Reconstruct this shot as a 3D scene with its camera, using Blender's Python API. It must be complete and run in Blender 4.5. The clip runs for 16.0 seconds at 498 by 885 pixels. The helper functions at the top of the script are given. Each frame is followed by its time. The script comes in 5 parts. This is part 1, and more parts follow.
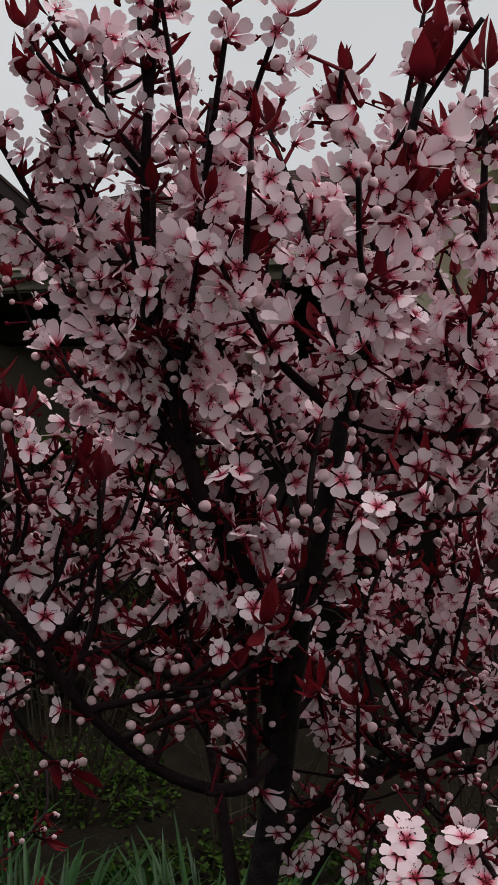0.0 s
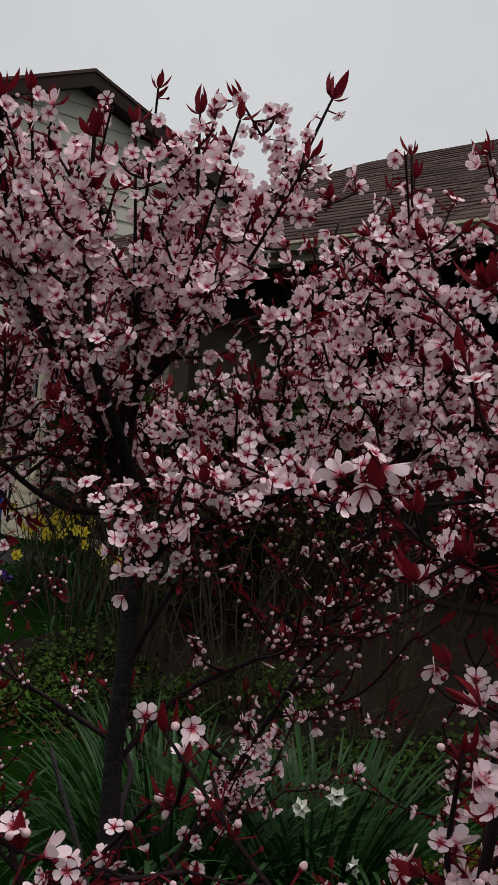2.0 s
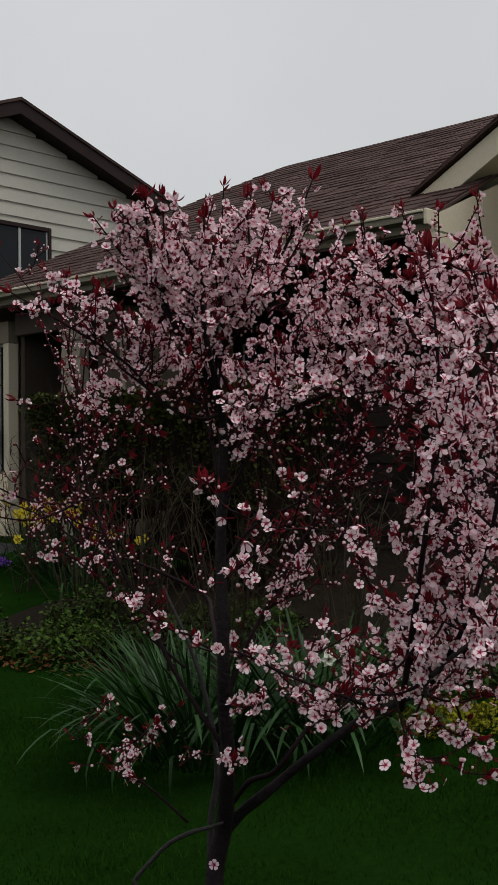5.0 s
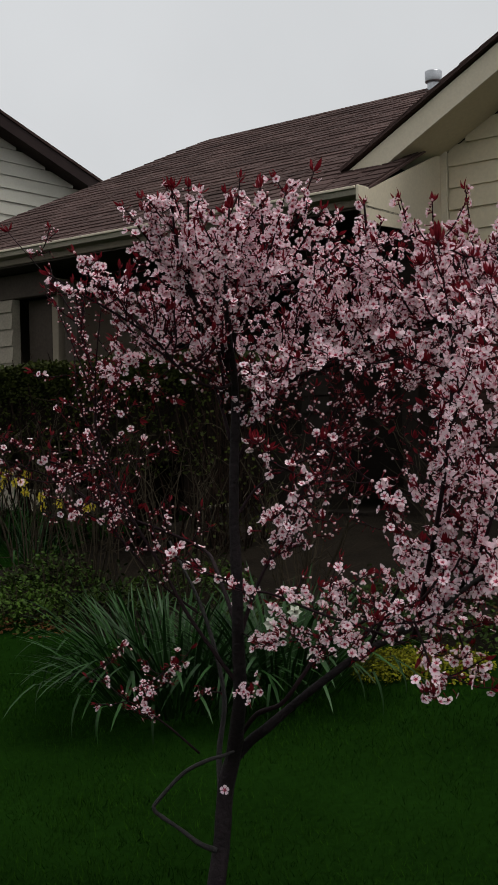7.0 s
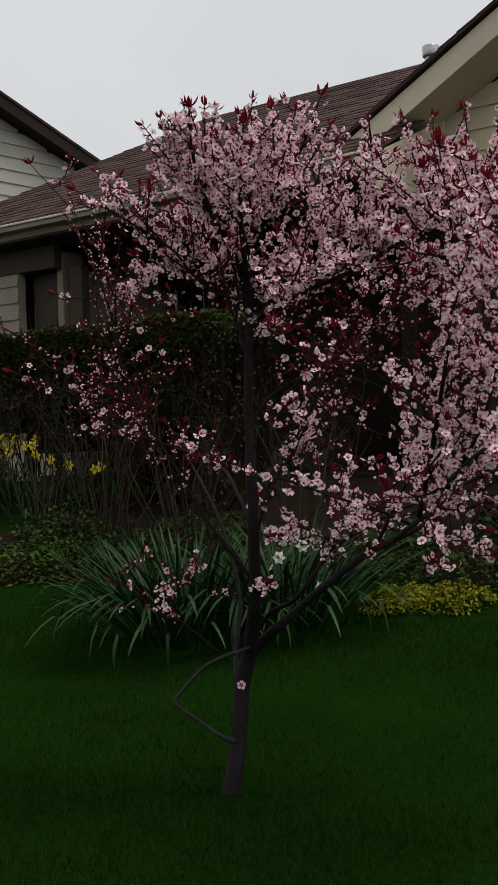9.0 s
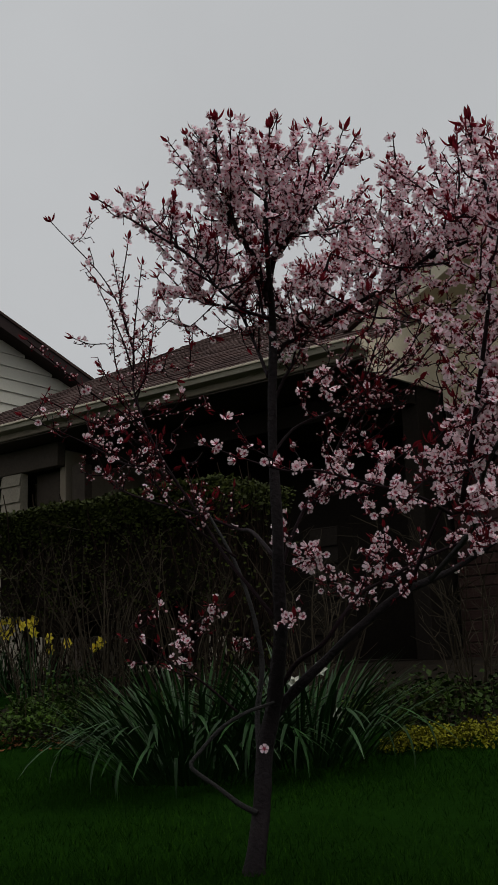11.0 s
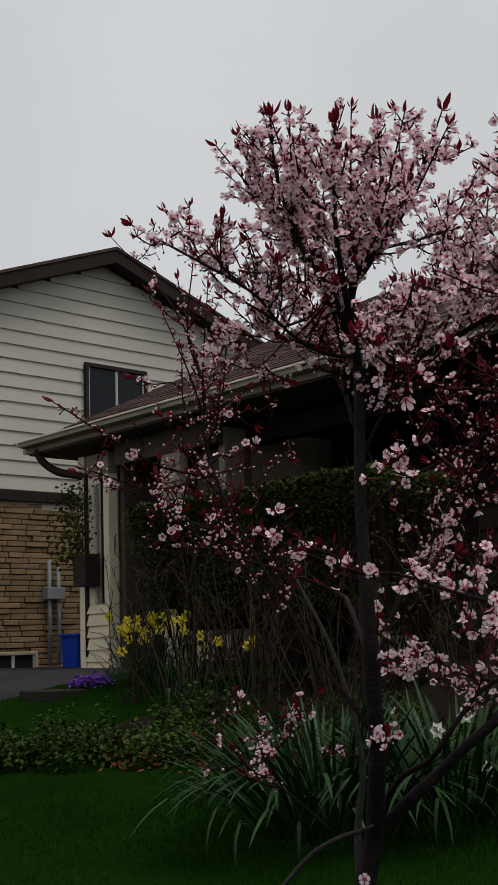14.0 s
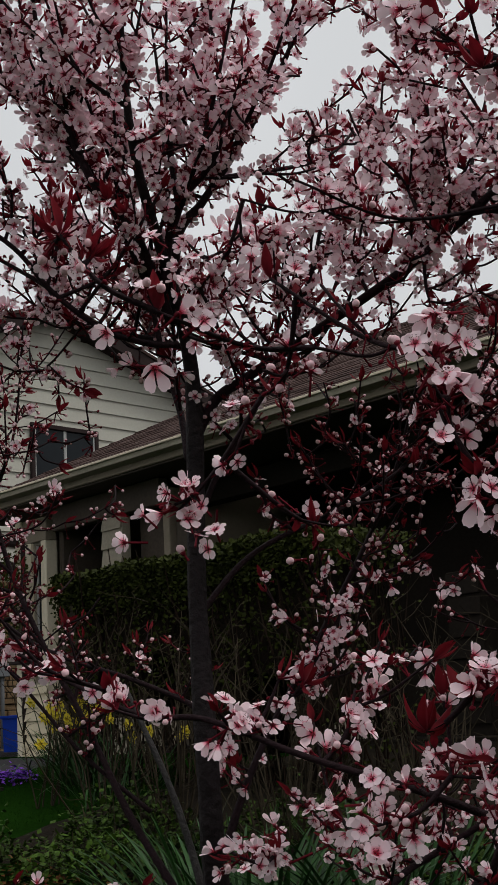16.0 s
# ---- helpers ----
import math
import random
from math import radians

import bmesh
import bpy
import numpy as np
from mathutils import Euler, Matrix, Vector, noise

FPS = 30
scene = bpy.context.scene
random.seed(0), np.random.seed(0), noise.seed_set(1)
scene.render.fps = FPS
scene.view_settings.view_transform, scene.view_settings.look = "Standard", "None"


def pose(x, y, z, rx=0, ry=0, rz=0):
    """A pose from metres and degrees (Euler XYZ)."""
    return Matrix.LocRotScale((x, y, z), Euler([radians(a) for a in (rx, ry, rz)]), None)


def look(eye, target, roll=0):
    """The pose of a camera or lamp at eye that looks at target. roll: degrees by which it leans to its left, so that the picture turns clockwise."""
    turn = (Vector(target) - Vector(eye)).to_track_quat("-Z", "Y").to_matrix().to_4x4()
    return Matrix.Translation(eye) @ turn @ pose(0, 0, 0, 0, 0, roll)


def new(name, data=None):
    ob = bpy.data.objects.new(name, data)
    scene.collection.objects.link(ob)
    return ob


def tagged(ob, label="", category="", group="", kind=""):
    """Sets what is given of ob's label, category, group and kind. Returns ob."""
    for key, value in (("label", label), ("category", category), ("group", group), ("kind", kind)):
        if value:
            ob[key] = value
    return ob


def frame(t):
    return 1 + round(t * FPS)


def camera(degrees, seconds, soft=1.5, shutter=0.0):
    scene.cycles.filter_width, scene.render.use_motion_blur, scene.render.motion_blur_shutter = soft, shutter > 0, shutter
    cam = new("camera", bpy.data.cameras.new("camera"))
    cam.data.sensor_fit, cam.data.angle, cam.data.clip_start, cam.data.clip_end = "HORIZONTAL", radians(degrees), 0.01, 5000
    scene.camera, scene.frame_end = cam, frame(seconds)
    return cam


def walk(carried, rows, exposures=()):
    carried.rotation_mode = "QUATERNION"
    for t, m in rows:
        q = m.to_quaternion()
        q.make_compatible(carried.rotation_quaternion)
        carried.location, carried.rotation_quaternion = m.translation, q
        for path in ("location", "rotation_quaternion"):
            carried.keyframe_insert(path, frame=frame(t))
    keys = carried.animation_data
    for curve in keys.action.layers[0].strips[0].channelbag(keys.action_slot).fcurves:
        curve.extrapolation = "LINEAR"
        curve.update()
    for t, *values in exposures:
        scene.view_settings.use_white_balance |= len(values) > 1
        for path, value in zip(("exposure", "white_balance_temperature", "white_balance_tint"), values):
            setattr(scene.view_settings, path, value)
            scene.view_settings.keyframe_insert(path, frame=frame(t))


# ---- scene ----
cam = camera(24.0, 16.0)
PATH = [
    (0, (0.069, 1.933, 1.792), (0.01, 3.929, 1.91), 5.4),
    (0.5, (0.069, 1.722, 1.739), (-0.031, 3.718, 1.821), 4.7),
    (1, (0.215, 1.563, 1.734), (0.029, 3.553, 1.805), 5.0),
    (1.1, (0.274, 1.544, 1.726), (0.046, 3.53, 1.79), 5.4),
    (1.5, (0.471, 1.452, 1.685), (0.123, 3.42, 1.74), 5.2),
    (2, (0.639, 1.286, 1.659), (0.178, 3.232, 1.707), 4.6),
    (2.5, (0.755, 1.019, 1.564), (0.245, 2.953, 1.592), 4.0),
    (2.7, (0.845, 0.916, 1.561), (0.31, 2.843, 1.601), 3.0),
    (3, (0.95, 0.777, 1.545), (0.406, 2.701, 1.613), 2.4),
    (3.5, (1.054, 0.584, 1.489), (0.498, 2.504, 1.56), 0.7),
    (4, (0.925, 0.366, 1.451), (0.451, 2.308, 1.512), -0.4),
    (4.2, (0.855, 0.279, 1.444), (0.414, 2.229, 1.503), -0.5),
    (6.3, (0.494, -0.348, 1.46), (0.262, 1.639, 1.479), -0.9),
    (6.5, (0.457, -0.353, 1.451), (0.243, 1.636, 1.459), -1.0),
    (7, (0.44, -0.427, 1.434), (0.254, 1.565, 1.432), -1.4),
    (7.5, (0.401, -0.469, 1.418), (0.255, 1.525, 1.41), -1.7),
    (8, (0.375, -0.513, 1.372), (0.241, 1.482, 1.335), -2.2),
    (8.5, (0.415, -0.634, 1.339), (0.249, 1.359, 1.288), -2.0),
    (8.7, (0.419, -0.663, 1.292), (0.235, 1.328, 1.248), -1.9),
    (10.8, (0.273, -0.41, 0.476), (0.103, 1.546, 0.855), -1.9),
    (11, (0.282, -0.412, 0.505), (0.122, 1.536, 0.929), -2.0),
    (11.5, (0.275, -0.408, 0.532), (0.129, 1.529, 1.009), -2.5),
    (12, (0.266, -0.37, 0.656), (0.111, 1.581, 1.067), -3.1),
    (12.5, (0.343, -0.354, 0.829), (0.153, 1.616, 1.117), -3.4),
    (13, (0.426, -0.308, 0.953), (0.196, 1.665, 1.191), -3.5),
    (13.5, (0.437, -0.053, 0.891), (0.164, 1.911, 1.148), -3.7),
    (14, (0.505, 0.201, 0.927), (0.021, 2.111, 1.269), -2.1),
    (14.5, (0.562, 0.408, 1.008), (-0.15, 2.223, 1.454), -1.2),
    (15, (0.477, 0.75, 0.988), (-0.097, 2.616, 1.422), -2.4),
    (15.2, (0.437, 0.87, 0.986), (-0.065, 2.754, 1.433), -3.6),
    (15.4, (0.451, 0.941, 1.001), (-0.005, 2.843, 1.418), -3.2),
    (15.5, (0.47, 1.003, 1.007), (0.016, 2.904, 1.431), -3.3),
    (16, (0.553, 1.28, 1.059), (0.116, 3.18, 1.506), -3.3),
]
EXPOSURES = [(0, 0.19), (0.5, 0.22), (1, 0.30), (1.5, 0.23), (2, 0.17), (2.5, 0.14), (4, 0.14), (6.5, 0.25), (7.5, 0.28), (8, 0.30), (8.5, 0.36), (10.8, -0.14), (11.5, -0.16), (12, -0.04), (12.5, 0.17), (13, 0.31), (13.5, 0.24), (14, 0.13), (14.5, -0.02), (15, -0.02), (15.5, 0.06), (16, 0.24)]
walk(cam, [(t, look(eye, target, roll)) for t, eye, target, roll in PATH], EXPOSURES)


# ---- light ----
world = bpy.data.worlds.new("overcast")
scene.world = world
world.use_nodes = True
wn, wl = world.node_tree.nodes, world.node_tree.links
wn.clear()
sky = wn.new("ShaderNodeTexSky")
sky.sky_type, sky.sun_disc = "NISHITA", False
sky.sun_elevation, sky.sun_rotation = radians(66), radians(99)
sky.air_density, sky.dust_density = 1.0, 4.0
tone = wn.new("ShaderNodeHueSaturation")
tone.inputs["Saturation"].default_value = 0.15
tone.inputs["Value"].default_value = 0.06
cloud = wn.new("ShaderNodeTexNoise")
cloud.inputs["Scale"].default_value, cloud.inputs["Detail"].default_value = 2.2, 5
cramp = wn.new("ShaderNodeMapRange")
cramp.inputs["From Min"].default_value, cramp.inputs["From Max"].default_value = 0.3, 0.7
cramp.inputs["To Min"].default_value, cramp.inputs["To Max"].default_value = 0.92, 1.06
grey = wn.new("ShaderNodeMix")
grey.data_type = "RGBA"
grey.inputs[0].default_value = 0.82
grey.inputs[7].default_value = (0.615, 0.630, 0.645, 1)
dim = wn.new("ShaderNodeVectorMath")
dim.operation = "SCALE"
back = wn.new("ShaderNodeBackground")
back.inputs["Strength"].default_value = 1.0
wout = wn.new("ShaderNodeOutputWorld")
wl.new(sky.outputs[0], tone.inputs["Color"])
wl.new(tone.outputs[0], grey.inputs[6])
wl.new(cloud.outputs["Fac"], cramp.inputs["Value"])
wl.new(grey.outputs[2], dim.inputs[0])
wl.new(cramp.outputs[0], dim.inputs["Scale"])
wl.new(dim.outputs[0], back.inputs["Color"])
wl.new(back.outputs[0], wout.inputs["Surface"])
sun = new("sun", bpy.data.lights.new("sun", "SUN"))
sun.data.energy, sun.data.angle, sun.data.color = 1.3, radians(25), (1.0, 0.98, 0.95)
sun.matrix_world = look((6, 2, 15), (0, 3, 1))


# ---- materials ----
def mat(name, color, rough=0.7, vary=0.25, scale=8.0, fine=60.0, bump=0.2, metal=0.0, dark=None, rand=0.0, spec=0.06):
    """A surface with stains at one scale, grain at another, and relief from the grain."""
    m = bpy.data.materials.new(name)
    m.use_nodes = True
    n, l = m.node_tree.nodes, m.node_tree.links
    b = n["Principled BSDF"]
    b.inputs["Roughness"].default_value, b.inputs["Metallic"].default_value = rough, metal
    b.inputs["Specular IOR Level"].default_value = spec
    co = n.new("ShaderNodeTexCoord")
    big, small = n.new("ShaderNodeTexNoise"), n.new("ShaderNodeTexNoise")
    for t, s in ((big, scale), (small, fine)):
        t.inputs["Scale"].default_value, t.inputs["Detail"].default_value = s, 4
        l.new(co.outputs["Object"], t.inputs["Vector"])
    ramp = n.new("ShaderNodeValToRGB")
    lo = dark or tuple(c * (1 - vary) for c in color)
    hi = tuple(min(1, c * (1 + vary * 0.6)) for c in color)
    ramp.color_ramp.elements[0].position, ramp.color_ramp.elements[1].position = 0.32, 0.68
    ramp.color_ramp.elements[0].color, ramp.color_ramp.elements[1].color = (*lo, 1), (*hi, 1)
    add = n.new("ShaderNodeMath")
    add.operation = "MULTIPLY_ADD"
    add.inputs[1].default_value = 0.5
    half = n.new("ShaderNodeMath")
    half.operation = "MULTIPLY"
    half.inputs[1].default_value = 0.5
    l.new(small.outputs["Fac"], half.inputs[0])
    l.new(big.outputs["Fac"], add.inputs[0])
    l.new(half.outputs[0], add.inputs[2])
    l.new(add.outputs[0], ramp.inputs["Fac"])
    last = ramp.outputs["Color"]
    if rand:
        info = n.new("ShaderNodeObjectInfo")
        geo = n.new("ShaderNodeNewGeometry")
        both = n.new("ShaderNodeMath")
        both.operation = "ADD"
        l.new(info.outputs["Random"], both.inputs[0])
        l.new(geo.outputs["Random Per Island"], both.inputs[1])
        rng = n.new("ShaderNodeMapRange")
        rng.inputs["From Max"].default_value = 2.0
        rng.inputs["To Min"].default_value, rng.inputs["To Max"].default_value = 1 - rand, 1 + rand
        hsv = n.new("ShaderNodeHueSaturation")
        l.new(both.outputs[0], rng.inputs["Value"])
        l.new(rng.outputs[0], hsv.inputs["Value"])
        l.new(last, hsv.inputs["Color"])
        last = hsv.outputs["Color"]
    l.new(last, b.inputs["Base Color"])
    if bump:
        bp = n.new("ShaderNodeBump")
        bp.inputs["Strength"].default_value, bp.inputs["Distance"].default_value = bump, 0.01
        l.new(small.outputs["Fac"], bp.inputs["Height"])
        l.new(bp.outputs["Normal"], b.inputs["Normal"])
    return m


def petal_mat(name, inner, mid, outer, trans=0.35, first=0.14, last_at=0.48):
    """Petal: colour runs from the throat to the rim along the petal, with light passing through."""
    m = bpy.data.materials.new(name)
    m.use_nodes = True
    n, l = m.node_tree.nodes, m.node_tree.links
    b = n["Principled BSDF"]
    b.inputs["Roughness"].default_value = 0.6
    b.inputs["Specular IOR Level"].default_value = 0.12
    uv = n.new("ShaderNodeUVMap")
    sep = n.new("ShaderNodeSeparateXYZ")
    l.new(uv.outputs[0], sep.inputs[0])
    ramp = n.new("ShaderNodeValToRGB")
    e = ramp.color_ramp.elements
    e[0].position, e[0].color = first, (*inner, 1)
    e[1].position, e[1].color = last_at, (*outer, 1)
    k = e.new((first * 2 + last_at) / 3)
    k.color = (*mid, 1)
    l.new(sep.outputs[0], ramp.inputs["Fac"])
    geo = n.new("ShaderNodeNewGeometry")
    info = n.new("ShaderNodeObjectInfo")
    s = n.new("ShaderNodeMath")
    s.operation = "ADD"
    l.new(geo.outputs["Random Per Island"], s.inputs[0])
    l.new(info.outputs["Random"], s.inputs[1])
    rng = n.new("ShaderNodeMapRange")
    rng.inputs["From Max"].default_value = 2.0
    rng.inputs["To Min"].default_value, rng.inputs["To Max"].default_value = 0.88, 1.12
    l.new(s.outputs[0], rng.inputs["Value"])
    hsv = n.new("ShaderNodeHueSaturation")
    l.new(rng.outputs[0], hsv.inputs["Value"])
    l.new(ramp.outputs[0], hsv.inputs["Color"])
    l.new(hsv.outputs[0], b.inputs["Base Color"])
    tr = n.new("ShaderNodeBsdfTranslucent")
    l.new(hsv.outputs[0], tr.inputs["Color"])
    mix = n.new("ShaderNodeMixShader")
    mix.inputs[0].default_value = trans
    l.new(b.outputs[0], mix.inputs[1])
    l.new(tr.outputs[0], mix.inputs[2])
    l.new(mix.outputs[0], n["Material Output"].inputs["Surface"])
    return m


def glass_mat(name, tint=(0.012, 0.015, 0.018)):
    m = bpy.data.materials.new(name)
    m.use_nodes = True
    b = m.node_tree.nodes["Principled BSDF"]
    b.inputs["Base Color"].default_value = (*tint, 1)
    b.inputs["Roughness"].default_value = 0.08
    b.inputs["Specular IOR Level"].default_value = 0.12
    return m


M_PETAL = petal_mat("petal", (0.40, 0.008, 0.034), (0.84, 0.25, 0.35), (0.94, 0.735, 0.785), 0.27, 0.16, 0.50)
M_BUD = petal_mat("bud_petal", (0.45, 0.06, 0.10), (0.75, 0.34, 0.40), (0.84, 0.58, 0.62), 0.25)
M_CALYX = mat("calyx", (0.12, 0.008, 0.016), 0.6, 0.3, 60, 300, 0)
M_STAMEN = mat("stamen", (0.60, 0.12, 0.18), 0.6, 0.2, 60, 300, 0)
M_ANTHER = mat("anther", (0.10, 0.02, 0.02), 0.6, 0.3, 60, 300, 0)
M_LEAF = petal_mat("red_leaf", (0.075, 0.005, 0.011), (0.125, 0.007, 0.014), (0.18, 0.010, 0.017), 0.38)
M_BARK = mat("plum_bark", (0.017, 0.012, 0.013), 0.7, 0.55, 18, 90, 0.7, spec=0.14)
M_GREYBARK = mat("grey_bark", (0.032, 0.028, 0.027), 0.7, 0.45, 30, 160, 0.6, spec=0.25)
M_TWIG = mat("plum_twig", (0.016, 0.007, 0.009), 0.7, 0.4, 40, 200, 0.4, spec=0.1)
M_LAWN = mat("lawn_soil", (0.006, 0.021, 0.0025), 1.0, 0.45, 1.4, 40, 0.6, spec=0.0)
M_GRASS = mat("grass_blade", (0.012, 0.039, 0.003), 0.9, 0.40, 1.6, 30, 0, rand=0.35, spec=0.0)
M_SOIL = mat("bed_soil", (0.012, 0.009, 0.006), 0.95, 0.5, 6, 50, 0.9)
M_ASPHALT = mat("asphalt", (0.034, 0.032, 0.035), 0.9, 0.3, 2, 90, 0.5)
M_STRAP = mat("narcissus_leaf", (0.015, 0.044, 0.010), 0.42, 0.4, 3, 30, 0, rand=0.9, spec=0.13)
M_IVY = mat("perennial_leaf", (0.027, 0.052, 0.006), 0.55, 0.45, 5, 40, 0, rand=0.8, spec=0.08)
M_YGREEN = mat("yellow_green_leaf", (0.17, 0.165, 0.010), 0.6, 0.4, 5, 40, 0, rand=0.4)
M_HEDGE = mat("hedge_leaf", (0.034, 0.043, 0.007), 0.6, 0.4, 3, 40, 0, rand=0.6)
M_HEDGEIN = mat("hedge_inner_shade", (0.013, 0.009, 0.006), 0.9, 0.5, 20, 90, 0.9)
M_STEM = mat("bare_stem", (0.036, 0.028, 0.018), 0.8, 0.4, 20, 120, 0.4, rand=0.5)
M_BRONZE = mat("bronze_leaf", (0.050, 0.034, 0.009), 0.7, 0.4, 5, 40, 0, rand=0.6)
M_YELLOW = mat("daffodil_yellow", (0.74, 0.60, 0.06), 0.6, 0.2, 10, 60, 0, rand=0.3)
M_WHITEFL = mat("daffodil_white", (0.75, 0.74, 0.65), 0.6, 0.1, 10, 60, 0)
M_PURPLE = mat("crocus_purple", (0.16, 0.05, 0.40), 0.6, 0.3, 10, 60, 0, rand=0.4)
M_CREAM = mat("cream_paint", (0.68, 0.60, 0.46), 0.55, 0.10, 1.5, 40, 0.1)
M_SIDING = mat("cream_siding", (0.66, 0.57, 0.41), 0.5, 0.10, 1.2, 30, 0.08, rand=0.05)
M_NSIDING = mat("pale_siding", (0.46, 0.445, 0.385), 0.5, 0.08, 1.2, 30, 0.08, rand=0.04)
M_PSIDING = mat("pinkish_siding", (0.40, 0.34, 0.31), 0.5, 0.08, 1.2, 30, 0.08, rand=0.05)
M_LITTER = mat("dead_leaf", (0.11, 0.045, 0.018), 0.8, 0.5, 8, 40, 0, rand=0.6)
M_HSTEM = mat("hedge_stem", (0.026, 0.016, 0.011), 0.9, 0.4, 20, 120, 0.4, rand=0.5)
# House cream taken darker: the shade below the eave is in the colour.
M_EAVESHADE = mat("soffit", (0.24, 0.20, 0.15), 0.6, 0.12, 2, 30, 0.1)
# Cream with porch shade mixed in for pillars and posts; also beige window trim.
M_PILLAR = mat("dim_cream", (0.32, 0.28, 0.22), 0.7, 0.25, 3, 40, 0.2, rand=0.1)
M_SHINGLE = mat("asphalt_shingle", (0.078, 0.050, 0.045), 0.9, 0.45, 1.5, 60, 0.7, rand=0.5)
M_BROWN = mat("brown_trim", (0.030, 0.020, 0.019), 0.5, 0.2, 3, 60, 0.1)
M_BRICK = mat("tan_brick", (0.225, 0.15, 0.085), 0.85, 0.35, 5, 60, 0.9, rand=0.45)
M_MORTAR = mat("mortar", (0.045, 0.036, 0.027), 0.95, 0.3, 8, 80, 0.6)
M_DBRICK = mat("brown_brick", (0.050, 0.028, 0.024), 0.85, 0.35, 5, 60, 0.8, rand=0.4)
M_GLASS = glass_mat("window_glass")
M_ALU = mat("window_frame", (0.42, 0.42, 0.41), 0.4, 0.1, 5, 60, 0)
M_GUTTER = mat("gutter_paint", (0.36, 0.32, 0.25), 0.55, 0.2, 3, 40, 0.15)
# Board colour dimmed to hold the shade of porch and entrance.
M_SHADE = mat("shade_boards", (0.075, 0.060, 0.048), 0.7, 0.25, 2, 30, 0.2)
# Near-black tone that stands in for deep shade under roofs.
M_DARK = mat("deep_shade", (0.018, 0.014, 0.011), 0.8, 0.3, 2, 30, 0.2)
M_GALV = mat("galvanised_steel", (0.45, 0.46, 0.48), 0.35, 0.2, 10, 60, 0.1, metal=0.8)
M_BLUE = mat("blue_plastic", (0.010, 0.045, 0.35), 0.4, 0.15, 4, 60, 0)
M_GREYPIPE = mat("grey_conduit", (0.20, 0.21, 0.22), 0.5, 0.2, 6, 60, 0.1)
M_STONE = mat("slab_stone", (0.028, 0.026, 0.022), 0.9, 0.4, 6, 60, 0.8)


# ---- helpers of shape ----
def mesh_ob(name, verts, faces, material, parent=None, label="", smooth=False, mats=None, fmat=None, uvs=None):
    me = bpy.data.meshes.new(name)
    me.from_pydata([tuple(v) for v in verts], [], [tuple(f) for f in faces])
    for m in (mats or [material]):
        me.materials.append(m)
    if fmat is not None:
        me.polygons.foreach_set("material_index", np.asarray(fmat, dtype=np.int32))
    if uvs is not None:
        layer = me.uv_layers.new(name="UVMap")
        layer.data.foreach_set("uv", np.asarray(uvs, dtype=np.float32).ravel())
    if smooth:
        me.polygons.foreach_set("use_smooth", np.ones(len(me.polygons), dtype=bool))
    me.update()
    ob = new(name, me)
    if parent is not None:
        ob.parent = parent
    return tagged(ob, label) if label else ob


def part(name, bm, material, parent, label=""):
    me = bpy.data.meshes.new(name)
    bm.to_mesh(me)
    bm.free()
    me.materials.append(material)
    ob = new(name, me)
    ob.parent = parent
    return tagged(ob, label) if label else ob


def thing(name, label, category, group="", kind="", at=(0, 0, 0)):
    ob = new(name)
    ob.location = at
    ob.empty_display_size = 0.1
    return tagged(ob, label, category, group, kind)


# house frame: u along the eave to the right, v into the house, origin below the gutter corner
TURN = radians(33)
UX, VX = Vector((math.cos(TURN), -math.sin(TURN), 0)), Vector((math.sin(TURN), math.cos(TURN), 0))
ORG = Vector((-5.2, 13.2, 0))


def uv(u, v, z=0.0):
    return ORG + UX * u + VX * v + Vector((0, 0, z))


def to_uv(x, y):
    d = Vector((x, y, 0)) - ORG
    return d.dot(UX), d.dot(VX)


def smooth01(a, b, x):
    t = min(1.0, max(0.0, (x - a) / (b - a)))
    return t * t * (3 - 2 * t)


def height(x, y):
    """Ground: level round the tree, rising to the houses."""
    u, v = to_uv(x, y)
    z = 0.70 * smooth01(-5.6, 0.4, v)
    z += 0.16 * smooth01(7.5, 3.0, u) * smooth01(-5.5, -3.0, v) * smooth01(1.0, -2.0, v)
    return z


def box(u0, u1, v0, v1, z0, z1):
    """A block in the house frame, edges slightly rounded off by a narrow bevel."""
    bm = bmesh.new()
    bmesh.ops.create_cube(bm, size=1)
    for w in bm.verts:
        w.co = uv(u0 if w.co.x < 0 else u1, v0 if w.co.y < 0 else v1, z0 if w.co.z < 0 else z1)
    s = min(abs(u1 - u0), abs(v1 - v0), abs(z1 - z0))
    bmesh.ops.bevel(bm, geom=bm.edges[:], offset=min(0.008, s * 0.2), segments=1, affect="EDGES")
    bmesh.ops.recalc_face_normals(bm, faces=bm.faces)
    return bm


def prism(points, direction):
    """A flat outline pushed out along a direction."""
    bm = bmesh.new()
    a = [bm.verts.new(p) for p in points]
    b = [bm.verts.new(Vector(p) + Vector(direction)) for p in points]
    bm.faces.new(a)
    bm.faces.new(b[::-1])
    for i in range(len(a)):
        j = (i + 1) % len(a)
        bm.faces.new((a[j], a[i], b[i], b[j]))
    bmesh.ops.recalc_face_normals(bm, faces=bm.faces)
    return bm


